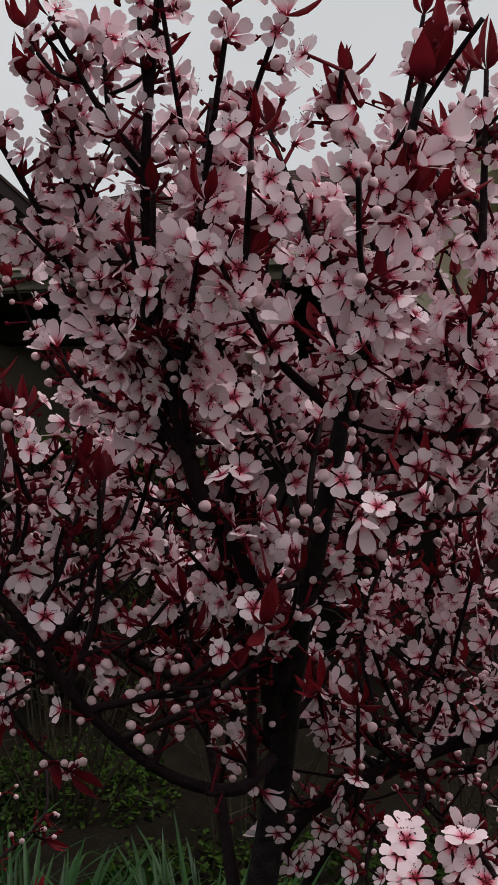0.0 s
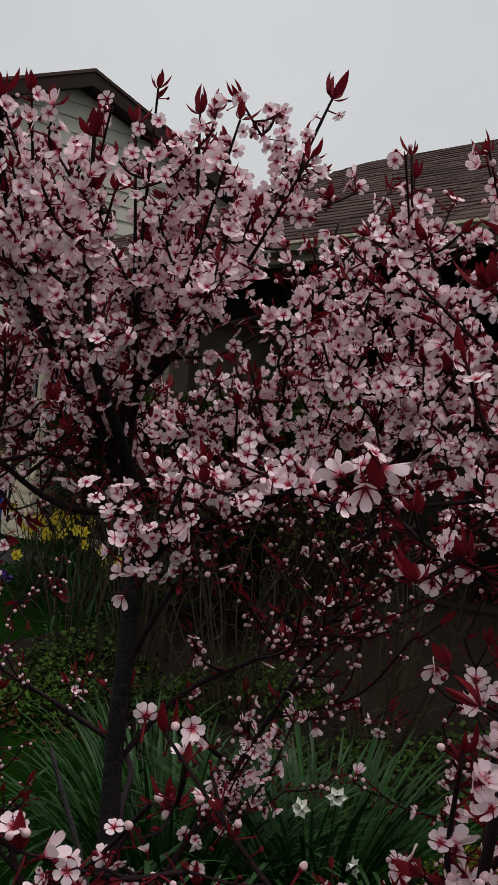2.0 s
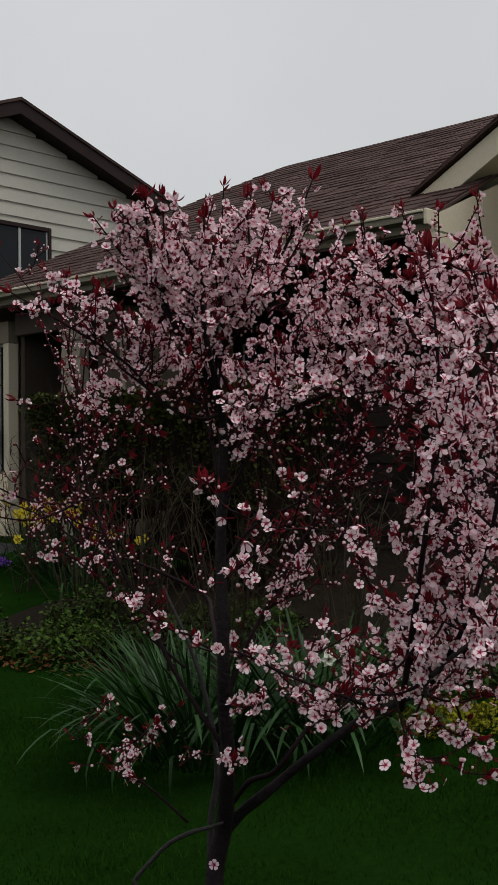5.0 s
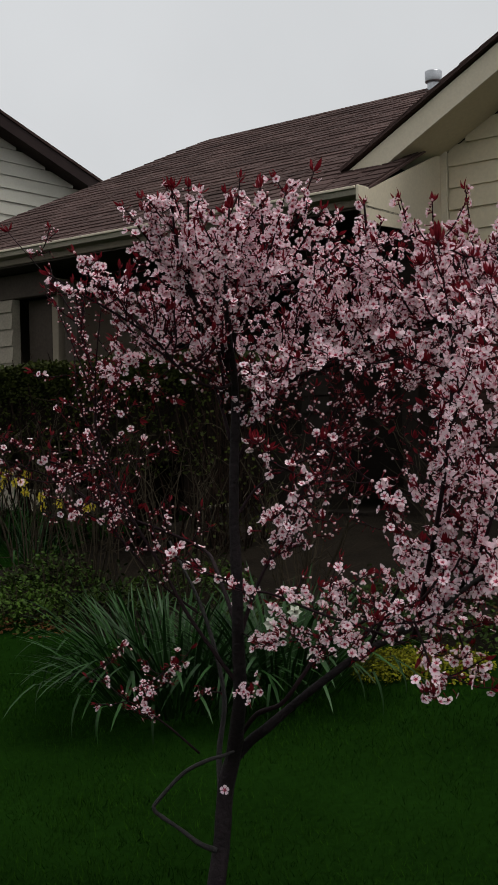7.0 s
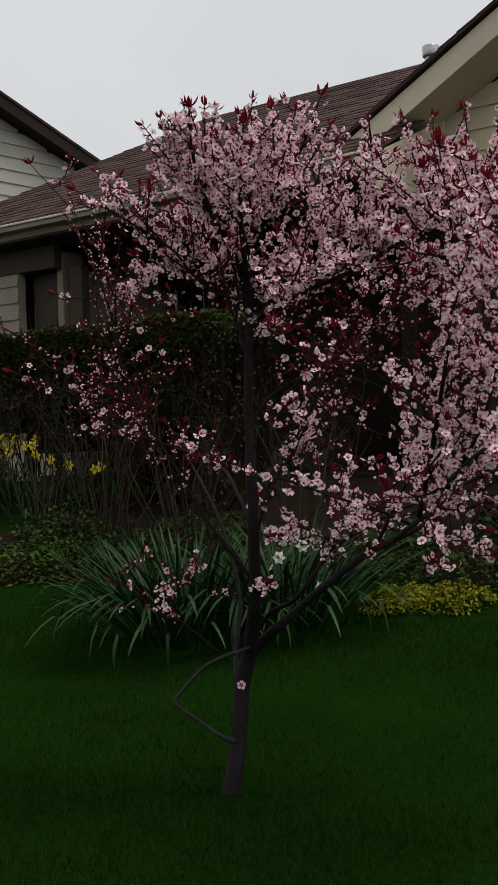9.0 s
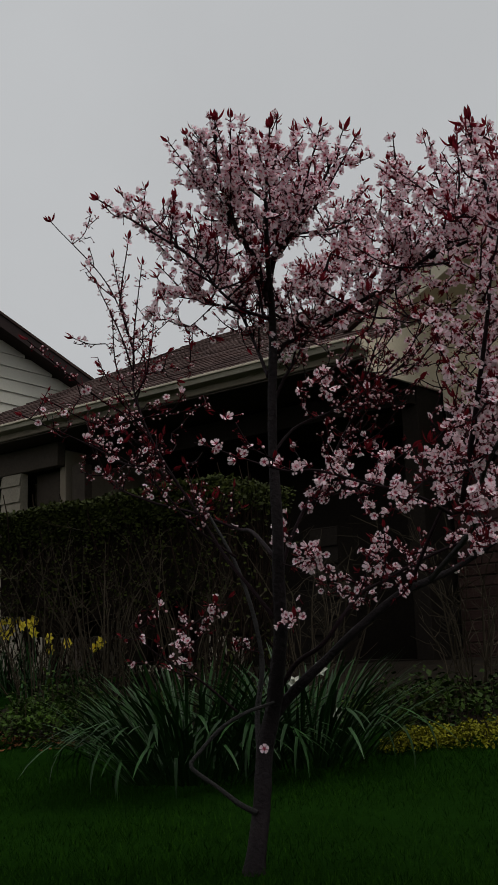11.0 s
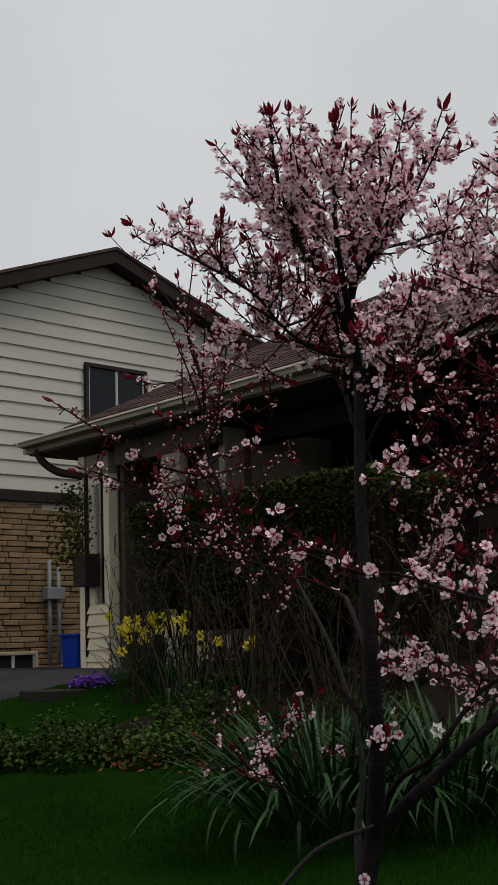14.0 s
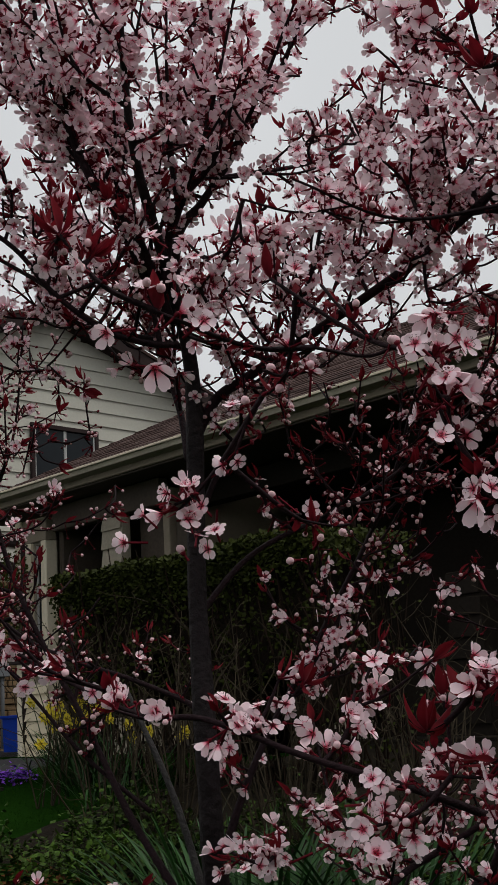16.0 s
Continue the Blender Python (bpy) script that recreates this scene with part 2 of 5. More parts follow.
def spline(points, n):
    """Catmull-Rom through the points, n samples a span; each point may carry a radius."""
    p = np.array(points, dtype=float)
    p = np.vstack([2 * p[0] - p[1], p, 2 * p[-1] - p[-2]])
    out = []
    for i in range(1, len(p) - 2):
        for t in np.linspace(0, 1, n, endpoint=False):
            a, b, c, d = p[i - 1], p[i], p[i + 1], p[i + 2]
            out.append(0.5 * (2 * b + (c - a) * t + (2 * a - 5 * b + 4 * c - d) * t ** 2 + (3 * b - a - 3 * c + d) * t ** 3))
    out.append(p[-2])
    return np.array(out)


def tube(path, radii, sides=6):
    """Vertices and faces of a tapered tube along a path, closed at both ends."""
    path = np.asarray(path, float)
    tang = np.gradient(path, axis=0)
    tang /= np.linalg.norm(tang, axis=1)[:, None] + 1e-9
    ref = np.array([0.31, 0.17, 0.93]) if abs(tang[0][2]) < 0.9 else np.array([1.0, 0, 0])
    verts, faces = [], []
    for i, (p, t) in enumerate(zip(path, tang)):
        s = np.cross(t, ref)
        s /= np.linalg.norm(s) + 1e-9
        ref = np.cross(s, t)
        for k in range(sides):
            a = 2 * math.pi * k / sides
            verts.append(p + radii[i] * (math.cos(a) * s + math.sin(a) * ref))
    for i in range(len(path) - 1):
        for k in range(sides):
            j = (k + 1) % sides
            faces.append((i * sides + k, i * sides + j, (i + 1) * sides + j, (i + 1) * sides + k))
    faces.append(tuple(range(sides))[::-1])
    faces.append(tuple((len(path) - 1) * sides + k for k in range(sides)))
    return verts, faces


def rod(path, radii, sides):
    """A quick thin tube: open rings round a gently bent path."""
    tang = np.gradient(path, axis=0)
    tang /= np.linalg.norm(tang, axis=1)[:, None] + 1e-9
    ref = np.array([0.31, 0.17, 0.93]) if abs(tang[0][2]) < 0.85 else np.array([1.0, 0.1, 0])
    s = np.cross(tang, ref)
    s /= np.linalg.norm(s, axis=1)[:, None] + 1e-9
    w = np.cross(s, tang)
    a = 2 * math.pi * np.arange(sides) / sides
    ring = np.cos(a)[None, :, None] * s[:, None, :] + np.sin(a)[None, :, None] * w[:, None, :]
    v = (path[:, None, :] + ring * np.asarray(radii)[:, None, None]).reshape(-1, 3)
    n = len(path)
    f = [(i * sides + k, i * sides + (k + 1) % sides, (i + 1) * sides + (k + 1) % sides, (i + 1) * sides + k) for i in range(n - 1) for k in range(sides)]
    f.append(tuple((n - 1) * sides + k for k in range(sides)))
    return v, f


def bulk(name, shapes, items, mats, label=""):
    """Many copies of a few small shapes in one mesh: items are (shape number, 3x3 turn and size, place)."""
    V, L, S, M, U, n = [], [], [], [], [], 0
    for k, (v, f, m, u) in enumerate(shapes):
        mine = [it for it in items if it[0] == k]
        if not mine:
            continue
        R = np.array([it[1] for it in mine])
        P = np.array([it[2] for it in mine])
        V.append((np.einsum("nij,vj->nvi", R, v) + P[:, None, :]).reshape(-1, 3))
        loops = np.array([i for face in f for i in face])
        sizes = np.array([len(face) for face in f])
        L.append((loops[None, :] + (n + np.arange(len(mine)) * len(v))[:, None]).ravel())
        S.append(np.tile(sizes, len(mine)))
        M.append(np.tile(np.array(m), len(mine)))
        U.append(np.tile(np.asarray(u), (len(mine), 1)))
        n += len(v) * len(mine)
    V, L, S, M, U = np.vstack(V), np.concatenate(L), np.concatenate(S), np.concatenate(M), np.vstack(U)
    me = bpy.data.meshes.new(name)
    me.vertices.add(len(V))
    me.vertices.foreach_set("co", V.astype(np.float32).ravel())
    me.loops.add(len(L))
    me.loops.foreach_set("vertex_index", L.astype(np.int32))
    me.polygons.add(len(S))
    me.polygons.foreach_set("loop_start", (np.cumsum(S) - S).astype(np.int32))
    me.polygons.foreach_set("loop_total", S.astype(np.int32))
    for mt in mats:
        me.materials.append(mt)
    me.polygons.foreach_set("material_index", M.astype(np.int32))
    me.polygons.foreach_set("use_smooth", np.ones(len(S), dtype=bool))
    layer = me.uv_layers.new(name="UVMap")
    layer.data.foreach_set("uv", U.astype(np.float32).ravel())
    me.update(calc_edges=True)
    ob = new(name, me)
    return tagged(ob, label, kind="stuff")


class Heap:
    """Many small pieces gathered into one mesh."""

    def __init__(self):
        self.v, self.f, self.m, self.u, self.n = [], [], [], [], 0

    def add(self, verts, faces, mi=None, uvs=None):
        verts = np.asarray(verts, float)
        self.v.append(verts)
        self.f += [tuple(i + self.n for i in f) for f in faces]
        if mi is not None:
            self.m += list(mi)
        if uvs is not None:
            self.u.append(np.asarray(uvs, np.float32))
        self.n += len(verts)

    def make(self, name, material, parent=None, label="", mats=None, smooth=False, kind=""):
        ob = mesh_ob(name, np.vstack(self.v), self.f, material, parent, label, smooth, mats, self.m or None,
                     np.vstack(self.u) if self.u else None)
        return tagged(ob, kind=kind) if kind else ob


rnd = random.Random(7)


def turn_to(d, spin=0.0):
    """Rotation that takes +z to d."""
    q = Vector(d).to_track_quat("Z", "Y").to_matrix() @ Matrix.Rotation(spin, 3, "Z")
    return np.array(q)


# ---- ground ----
def build_ground():
    xs = np.concatenate([[-2500, -600, -150, -60, -35], np.arange(-22, 16.1, 0.35), [30, 60, 150, 600, 2500]])
    ys = np.concatenate([[-2500, -600, -150, -50, -20, -10], np.arange(-5, 24.1, 0.35), [40, 80, 150, 600, 2500]])
    verts = [(x, y, height(x, y) + (0.012 * noise.noise((x * 1.3, y * 1.3, 0)) if abs(x) < 20 else 0)) for y in ys for x in xs]
    w = len(xs)
    faces = [(j * w + i, j * w + i + 1, (j + 1) * w + i + 1, (j + 1) * w + i) for j in range(len(ys) - 1) for i in range(w - 1)]
    g = mesh_ob("ground", verts, faces, M_LAWN, smooth=True)
    tagged(g, "dark green spring lawn rising gently to the houses", "lawn", kind="structure")


def sheet(name, outline, lift, material, label, category, step=0.3):
    """A strip of ground laid just over the lawn inside an outline in the house frame (u0, u1, v0, v1)."""
    u0, u1, v0, v1 = outline
    nu, nv = int((u1 - u0) / step) + 1, int((v1 - v0) / step) + 1
    verts, faces = [], []
    for j in range(nv + 1):
        for i in range(nu + 1):
            p = uv(u0 + (u1 - u0) * i / nu, v0 + (v1 - v0) * j / nv)
            edge = 0 if i in (0, nu) or j in (0, nv) else lift
            wob = 0.12 * noise.noise((p.x * 1.7, p.y * 1.7, 3)) if (j == 0 or i == 0) else 0
            verts.append((p.x + wob, p.y + wob, height(p.x, p.y) + (edge if edge else -0.03) + (0.02 * noise.noise((p.x * 4, p.y * 4, 1)) if edge else 0)))
    for j in range(nv):
        for i in range(nu):
            faces.append((j * (nu + 1) + i, j * (nu + 1) + i + 1, (j + 1) * (nu + 1) + i + 1, (j + 1) * (nu + 1) + i))
    ob = mesh_ob(name, verts, faces, material, smooth=True)
    return tagged(ob, label, category, kind="structure")


build_ground()
sheet("driveway", (-3.3, -0.35, -9, 12), 0.03, M_ASPHALT, "dark grey asphalt driveway between the two houses", "driveway")
sheet("driveway_front", (1.5, 2.9, -2.75, -0.6), 0.038, M_ASPHALT, "dark grey asphalt strip beside the lawn", "driveway")
sheet("driveway_front", (-0.35, 1.9, -3.15, -0.6), 0.03, M_ASPHALT, "dark grey asphalt apron of the driveway", "driveway")
sheet("flower_bed", (7.3, 13.0, -2.9, 1.2), 0.05, M_SOIL, "brown soil bed before the brick wall", "flower bed")
sheet("flower_bed", (4.9, 7.6, -3.3, 1.2), 0.05, M_SOIL, "brown soil bed in front of the house", "flower bed")


# ---- own house ----
def boards(parent, plane, a0, a1, z0, z1, step, at, material, facing=-1, top=None):
    """Lapped siding boards, each a part. plane 'v': wall along u at v=at; plane 'u': wall along v at u=at.
    top: gives the stretch (a0, a1) that the wall has at a height, for gables."""
    z = z0
    while z < z1 - 0.02:
        h = min(step, z1 - z)
        b0, b1 = (a0, a1) if top is None else top(z + h * 0.5)
        if b1 - b0 > 0.05:
            lip, thin = 0.030 * facing, 0.006 * facing
            prof = ((0.0, z), (lip, z), (thin, z + h + 0.0), (0.0, z + h))
            if plane == "v":
                pts, push = [uv(b0, at + o, zz) for o, zz in prof], UX * (b1 - b0)
            else:
                pts, push = [uv(at + o, b0, zz) for o, zz in prof], VX * (b1 - b0)
            part("siding_board", prism(pts, push), material, parent)
        z += h


def roof_plane(parent, p0, p1, q0, q1, rows, label=""):
    """A shingled slope: p0-p1 along the eave, q0-q1 along the top; overlapping courses of tabs, uneven."""
    p0, p1, q0, q1 = (Vector(p) for p in (p0, p1, q0, q1))
    nrm = (p1 - p0).cross(q0 - p0).normalized()
    if nrm.z < 0:
        nrm = -nrm
    h = Heap()
    under_bm = prism([p0 - nrm * 0.03, p1 - nrm * 0.03, q1 - nrm * 0.03, q0 - nrm * 0.03], nrm * 0.02)
    slab = part("roof", under_bm, M_SHINGLE, parent, label)
    r = random.Random(rows)
    for k in range(rows):
        s0, s1 = k / rows, min(1.0, (k + 1.25) / rows)
        a, b = p0.lerp(q0, s0), p1.lerp(q1, s0)
        c, d = p0.lerp(q0, s1), p1.lerp(q1, s1)
        n = max(2, int((b - a).length / 0.30))
        cuts = [0.0] + sorted(min(0.999, max(0.001, (i + r.uniform(-0.3, 0.3)) / n)) for i in range(1, n)) + [1.0]
        for i in range(len(cuts) - 1):
            x0, x1 = cuts[i], cuts[i + 1] - 0.004
            up = nrm * (0.007 + r.uniform(0, 0.009))
            drop = (p0 - q0).normalized() * r.uniform(0, 0.035)
            A, B, C, D = a.lerp(b, x0) + drop, a.lerp(b, x1) + drop, c.lerp(d, x1), c.lerp(d, x0)
            v = [A + up, B + up, C, D, A - nrm * 0.01, B - nrm * 0.01]
            h.add(v, [(0, 1, 2, 3), (4, 5, 1, 0), (4, 0, 3), (1, 5, 2)])
    h.make("shingles", M_SHINGLE, slab, kind="stuff")


GZ = 3.45
SHIFT = (0.10, 0.0, 0.06)
RISE = 1.009
house = thing("house", "low cream bungalow with brown shingle roof, recessed porch and street-facing gable", "house", at=SHIFT)
house.scale.z = RISE
EAVE0, EAVE1 = -0.85, 6.72
RIDGE_V, RIDGE_Z, RIDGE_U = 4.4, 5.64, 1.35
roof_plane(house, uv(EAVE0, 0, GZ), uv(EAVE1, 0, GZ), uv(RIDGE_U, RIDGE_V, RIDGE_Z), uv(EAVE1, RIDGE_V, RIDGE_Z), 30, "brown asphalt shingle roof")
roof_plane(house, uv(EAVE0, 8.8, GZ), uv(EAVE0, 0, GZ), uv(RIDGE_U, RIDGE_V + 0.02, RIDGE_Z), uv(RIDGE_U, RIDGE_V, RIDGE_Z), 24)
roof_plane(house, uv(6.4, 8.8, GZ), uv(EAVE0, 8.8, GZ), uv(6.4, RIDGE_V, RIDGE_Z), uv(RIDGE_U, RIDGE_V, RIDGE_Z), 20)
part("gutter", prism([uv(EAVE0, -0.13, GZ + 0.01), uv(EAVE0, -0.11, GZ - 0.055), uv(EAVE0, 0.0, GZ - 0.065), uv(EAVE0, 0.0, GZ - 0.02), uv(EAVE0, -0.11, GZ - 0.005)], UX * (EAVE1 - EAVE0)), M_GUTTER, house, "dull cream eaves gutter")
part("gutter", prism([uv(EAVE0 - 0.10, 0, GZ + 0.01), uv(EAVE0 - 0.08, 0, GZ - 0.12), uv(EAVE0 - 0.003, 0, GZ - 0.13), uv(EAVE0 - 0.003, 0, GZ - 0.02)], VX * 8.6), M_GUTTER, house)
part("gutter_lip", box(EAVE0 - 0.10, EAVE1, -0.145, -0.128, GZ - 0.008, GZ + 0.014), M_CREAM, house)
part("fascia", box(EAVE0 + 0.01, EAVE1, 0.003, 0.03, GZ - 0.13, GZ - 0.03), M_EAVESHADE, house)
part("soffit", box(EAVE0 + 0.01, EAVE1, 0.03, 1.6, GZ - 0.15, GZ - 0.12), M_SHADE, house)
part("soffit", box(EAVE0 + 0.01, 0.75, 1.6, 8.6, GZ - 0.20, GZ - 0.17), M_EAVESHADE, house)
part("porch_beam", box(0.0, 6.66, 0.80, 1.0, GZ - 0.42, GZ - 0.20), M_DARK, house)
def window(parent, plane, at, a0, a1, z0, z1, split, facing=-1, material=None, border=0.06):
    """A framed window: outer casing, inner sash bars, panes set back, sill."""
    material = material or M_ALU
    w = thing("window", "framed window with dark panes", "")
    del w["label"]
    w.parent = parent
    f = facing

    def bar(name, b0, b1, c0, c1, d0, d1, m):
        if plane == "v":
            bm = box(b0, b1, min(at + d0 * f, at + d1 * f), max(at + d0 * f, at + d1 * f), c0, c1)
        else:
            bm = box(min(at + d0 * f, at + d1 * f), max(at + d0 * f, at + d1 * f), b0, b1, c0, c1)
        return part(name, bm, m, w)

    bar("frame", a0, a0 + border, z0, z1, 0.0, 0.06, material)
    bar("frame", a1 - border, a1, z0, z1, 0.0, 0.06, material)
    bar("frame", a0 + border, a1 - border, z1 - border, z1, 0.0, 0.058, material)
    bar("sill", a0 - 0.02, a1 + 0.02, z0 - 0.03, z0 + border * 0.6, 0.0, 0.08, material)
    span = (a1 - a0 - 2 * border) / split
    for k in range(split):
        s0 = a0 + border + span * k
        bar("pane", s0 + 0.02, s0 + span - 0.02, z0 + border, z1 - border, 0.012, 0.02, M_GLASS)
        bar("sash", s0, s0 + 0.024, z0 + border, z1 - border, 0.012, 0.04, M_ALU)
        bar("sash", s0 + span - 0.024, s0 + span, z0 + border, z1 - border, 0.012, 0.04, M_ALU)
    return w


# front wall: corner bay with a narrow window, a recess coloured dark for shade, a pair of posts with a side light
part("wall", box(-0.12, 0.40, 0.35, 0.50, 0.3, 1.40), M_CREAM, house)
# Wall over the window painted darker than below, as eave shade.
part("wall", box(-0.12, 0.40, 0.35, 0.50, 2.95, GZ - 0.24), M_EAVESHADE, house)
part("post", box(-0.12, 0.09, 0.352, 0.50, 1.40, 2.95), M_CREAM, house)
part("post", box(0.29, 0.40, 0.352, 0.50, 1.40, 2.95), M_CREAM, house)
boards(house, "v", -0.05, 0.40, 0.60, 1.38, 0.14, 0.35, M_SIDING)
part("corner_board", box(-0.16, -0.05, 0.31, 0.348, 0.6, GZ - 0.24), M_CREAM, house)
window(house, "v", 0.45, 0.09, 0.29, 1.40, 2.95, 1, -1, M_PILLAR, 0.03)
# Recess walls, header and inner post wear the shade as a darker tone.
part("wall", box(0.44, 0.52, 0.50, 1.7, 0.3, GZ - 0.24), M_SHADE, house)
part("wall", box(0.52, 2.0, 1.7, 1.85, 0.3, GZ - 0.24), M_SHADE, house, "entrance recess wall with shade in its colour")
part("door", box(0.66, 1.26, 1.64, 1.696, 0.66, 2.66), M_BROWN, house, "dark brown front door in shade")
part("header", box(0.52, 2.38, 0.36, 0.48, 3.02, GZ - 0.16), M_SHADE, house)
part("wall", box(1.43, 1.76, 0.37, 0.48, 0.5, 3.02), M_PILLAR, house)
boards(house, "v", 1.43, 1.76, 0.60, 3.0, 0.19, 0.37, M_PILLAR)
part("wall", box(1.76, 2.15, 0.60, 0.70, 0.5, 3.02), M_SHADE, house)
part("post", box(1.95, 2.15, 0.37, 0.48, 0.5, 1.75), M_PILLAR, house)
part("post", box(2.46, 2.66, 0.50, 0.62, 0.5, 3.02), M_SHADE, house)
part("wall", box(2.28, 2.38, 0.48, 2.2, 0.3, GZ - 0.24), M_EAVESHADE, house)
part("wall", box(-0.02, 0.14, 0.50, 8.4, 0.3, GZ - 0.24), M_CREAM, house)
# Porch walls, floor, beam and far pillar have the shade in their colour.
part("wall", box(2.28, 6.7, 2.2, 2.4, 0.3, GZ - 0.24), M_DARK, house, "porch wall coloured dark for its shade")
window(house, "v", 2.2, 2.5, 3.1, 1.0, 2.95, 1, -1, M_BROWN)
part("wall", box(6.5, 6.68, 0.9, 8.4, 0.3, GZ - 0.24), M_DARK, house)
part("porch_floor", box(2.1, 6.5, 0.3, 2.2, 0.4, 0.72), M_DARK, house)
# Pillar colours include the shade they stand in; the last is darkest.
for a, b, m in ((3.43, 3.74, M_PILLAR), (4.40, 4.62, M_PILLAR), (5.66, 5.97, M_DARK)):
    part("porch_pillar", box(a, b, 0.52, 0.78, 0.6, 1.95), m, house, "cream board-clad porch pillar dimmed to porch shade")
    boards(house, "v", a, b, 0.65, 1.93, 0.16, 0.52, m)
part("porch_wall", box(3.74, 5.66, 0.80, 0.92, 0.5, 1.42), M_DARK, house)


# right part: gable wing
U1, V2 = 6.70, 1.37
part("gable_end", prism([uv(6.69, -0.02, GZ - 0.28), uv(6.69, 1.36, GZ - 0.22), uv(6.69, 1.36, 3.99), uv(6.69, 0.02, GZ - 0.01)], UX * 0.03), M_CREAM, house, "cream panel closing the eave end")
part("gutter_end", box(6.72, 6.75, -0.13, 0.04, GZ - 0.11, GZ + 0.02), M_CREAM, house)
part("corner_board", box(6.72, 6.79, 1.33, 1.36, 3.05, 4.0), M_CREAM, house)
SL = (4.66 - 3.85) / (7.56 - 6.06)
boards(house, "v", 6.8, 12.6, 3.05, 6.4, 0.2, V2, M_SIDING, -1, lambda z: (max(6.8, 6.15 + (z - 3.70) / SL), min(12.6, 13.3 - (z - 3.70) / SL)))
part("wall", box(6.72, 12.7, V2, V2 + 0.2, 0.4, 2.95), M_MORTAR, house)
part("wall", prism([uv(6.72, V2, 2.96), uv(12.7, V2, 2.96), uv(12.7, V2, 3.95), uv(9.7, V2, 5.5), uv(6.72, V2, 3.95)], VX * 0.2), M_CREAM, house)
part("lintel", box(6.75, 12.6, V2 - 0.06, V2 - 0.003, 2.9, 3.05), M_BROWN, house)
BV = V2 - 0.62
for sgn, u0, u1 in ((1, 6.06, 9.72), (-1, 13.38, 9.72)):
    z0, z1 = 3.85, 3.85 + SL * abs(u1 - u0)
    part("bargeboard", prism([uv(u0, BV, z0 - 0.03), uv(u0 + 0.42 * sgn, BV, z0 - 0.03), uv(u1, BV, z1 - 0.25), uv(u1, BV, z1 - 0.02)], VX * 0.03), M_CREAM, house, "cream bargeboard")
    part("soffit", prism([uv(u0 + 0.42 * sgn, BV + 0.03, z0 - 0.02), uv(u1, BV + 0.03, z1 - 0.24), uv(u1, V2, z1 - 0.24), uv(u0 + 0.42 * sgn, V2, z0 - 0.02)], (0, 0, 0.02)), M_SIDING, house)
    roof_plane(house, uv(u0 - 0.05 * sgn, BV - 0.05, z0), uv(u0 - 0.05 * sgn, 9, z0), uv(u1, BV - 0.05, z1 + 0.03), uv(u1, 9, z1 + 0.03), 20)
vent = thing("roof_vent", "round galvanised roof vent pipe with a cap", "vent", at=SHIFT)
vent.scale.z = RISE
for r, z0, z1 in ((0.075, 5.5, 5.68), (0.105, 5.66, 5.79)):
    base = uv(5.03, 4.3, 0)
    v, f = tube([base + Vector((0, 0, z)) for z in (z0, z0 + 0.01, z1 - 0.01, z1)], [r * 0.96, r, r, r * 0.94], 14)
    mesh_ob("cap" if r > 0.1 else "pipe", v, f, M_GALV, vent, smooth=True)

# ---- neighbour's house ----
NU = -3.23
nb = thing("house", "two-storey neighbour house, tan brick below, pale siding above", "house")
nb.scale.z = 1.005
PV, PZ = 3.08, 7.30
LSL = (PZ - 5.72) / (PV + 1.1)
RSL = (PZ - 6.45) / (5.55 - PV)


def nb_span(z):
    return max(-0.86, PV - (PZ - 0.13 - z) / LSL), min(9.0, PV + (PZ - 0.13 - z) / RSL)


part("wall", prism([uv(NU, -0.86, 3.05), uv(NU, 9.0, 3.05), uv(NU, 9.0, 5.05), uv(NU, PV, PZ - 0.25), uv(NU, -0.86, 5.6)], UX * -0.25), M_NSIDING, nb)
boards(nb, "u", -0.86, 9.0, 3.33, PZ - 0.2, 0.222, NU, M_NSIDING, 1, nb_span)
part("corner_board", box(NU + 0.002, NU + 0.05, -0.98, -0.86, 3.0, 5.7), M_BROWN, nb)
part("band", box(NU + 0.002, NU + 0.06, -0.45, 9.0, 3.16, 3.32), M_BROWN, nb)
part("band", box(NU - 0.2, NU + 0.06, -1.9, -0.42, 2.98, 3.14), M_BROWN, nb)
for a, b, za, zb in ((-1.75, PV, PZ - LSL * (PV + 1.75), PZ), (9.0, PV, PZ - RSL * (9.0 - PV), PZ)):
    part("bargeboard", prism([uv(NU + 0.30, a, za - 0.20), uv(NU + 0.30, b, zb - 0.20), uv(NU + 0.30, b, zb), uv(NU + 0.30, a, za)], UX * 0.04), M_BROWN, nb)
    part("soffit", prism([uv(NU, a, za - 0.19), uv(NU, b, zb - 0.19), uv(NU + 0.30, b, zb - 0.19), uv(NU + 0.30, a, za - 0.19)], (0, 0, 0.02)), M_BROWN, nb)
    part("roof", prism([uv(NU + 0.36, a, za + 0.01), uv(NU + 0.36, b, zb + 0.01), uv(NU - 8, b, zb + 0.01), uv(NU - 8, a, za + 0.01)], (0, 0, 0.05)), M_SHINGLE, nb)
part("wall", box(NU - 0.6, NU - 0.02, -0.315, 9.0, 0.4, 3.3), M_MORTAR, nb)
part("wall", box(NU - 6, NU - 0.25, -0.86, -0.6, 3.05, 5.7), M_PSIDING, nb)
boards(nb, "v", NU - 5.0, NU - 0.02, 3.14, 5.5, 0.12, -0.98, M_PSIDING, -1)
# Back wall and ceiling of the open bay are coloured as shade.
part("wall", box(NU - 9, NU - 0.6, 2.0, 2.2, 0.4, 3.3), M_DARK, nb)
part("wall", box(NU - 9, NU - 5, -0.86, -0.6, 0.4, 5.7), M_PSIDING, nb)
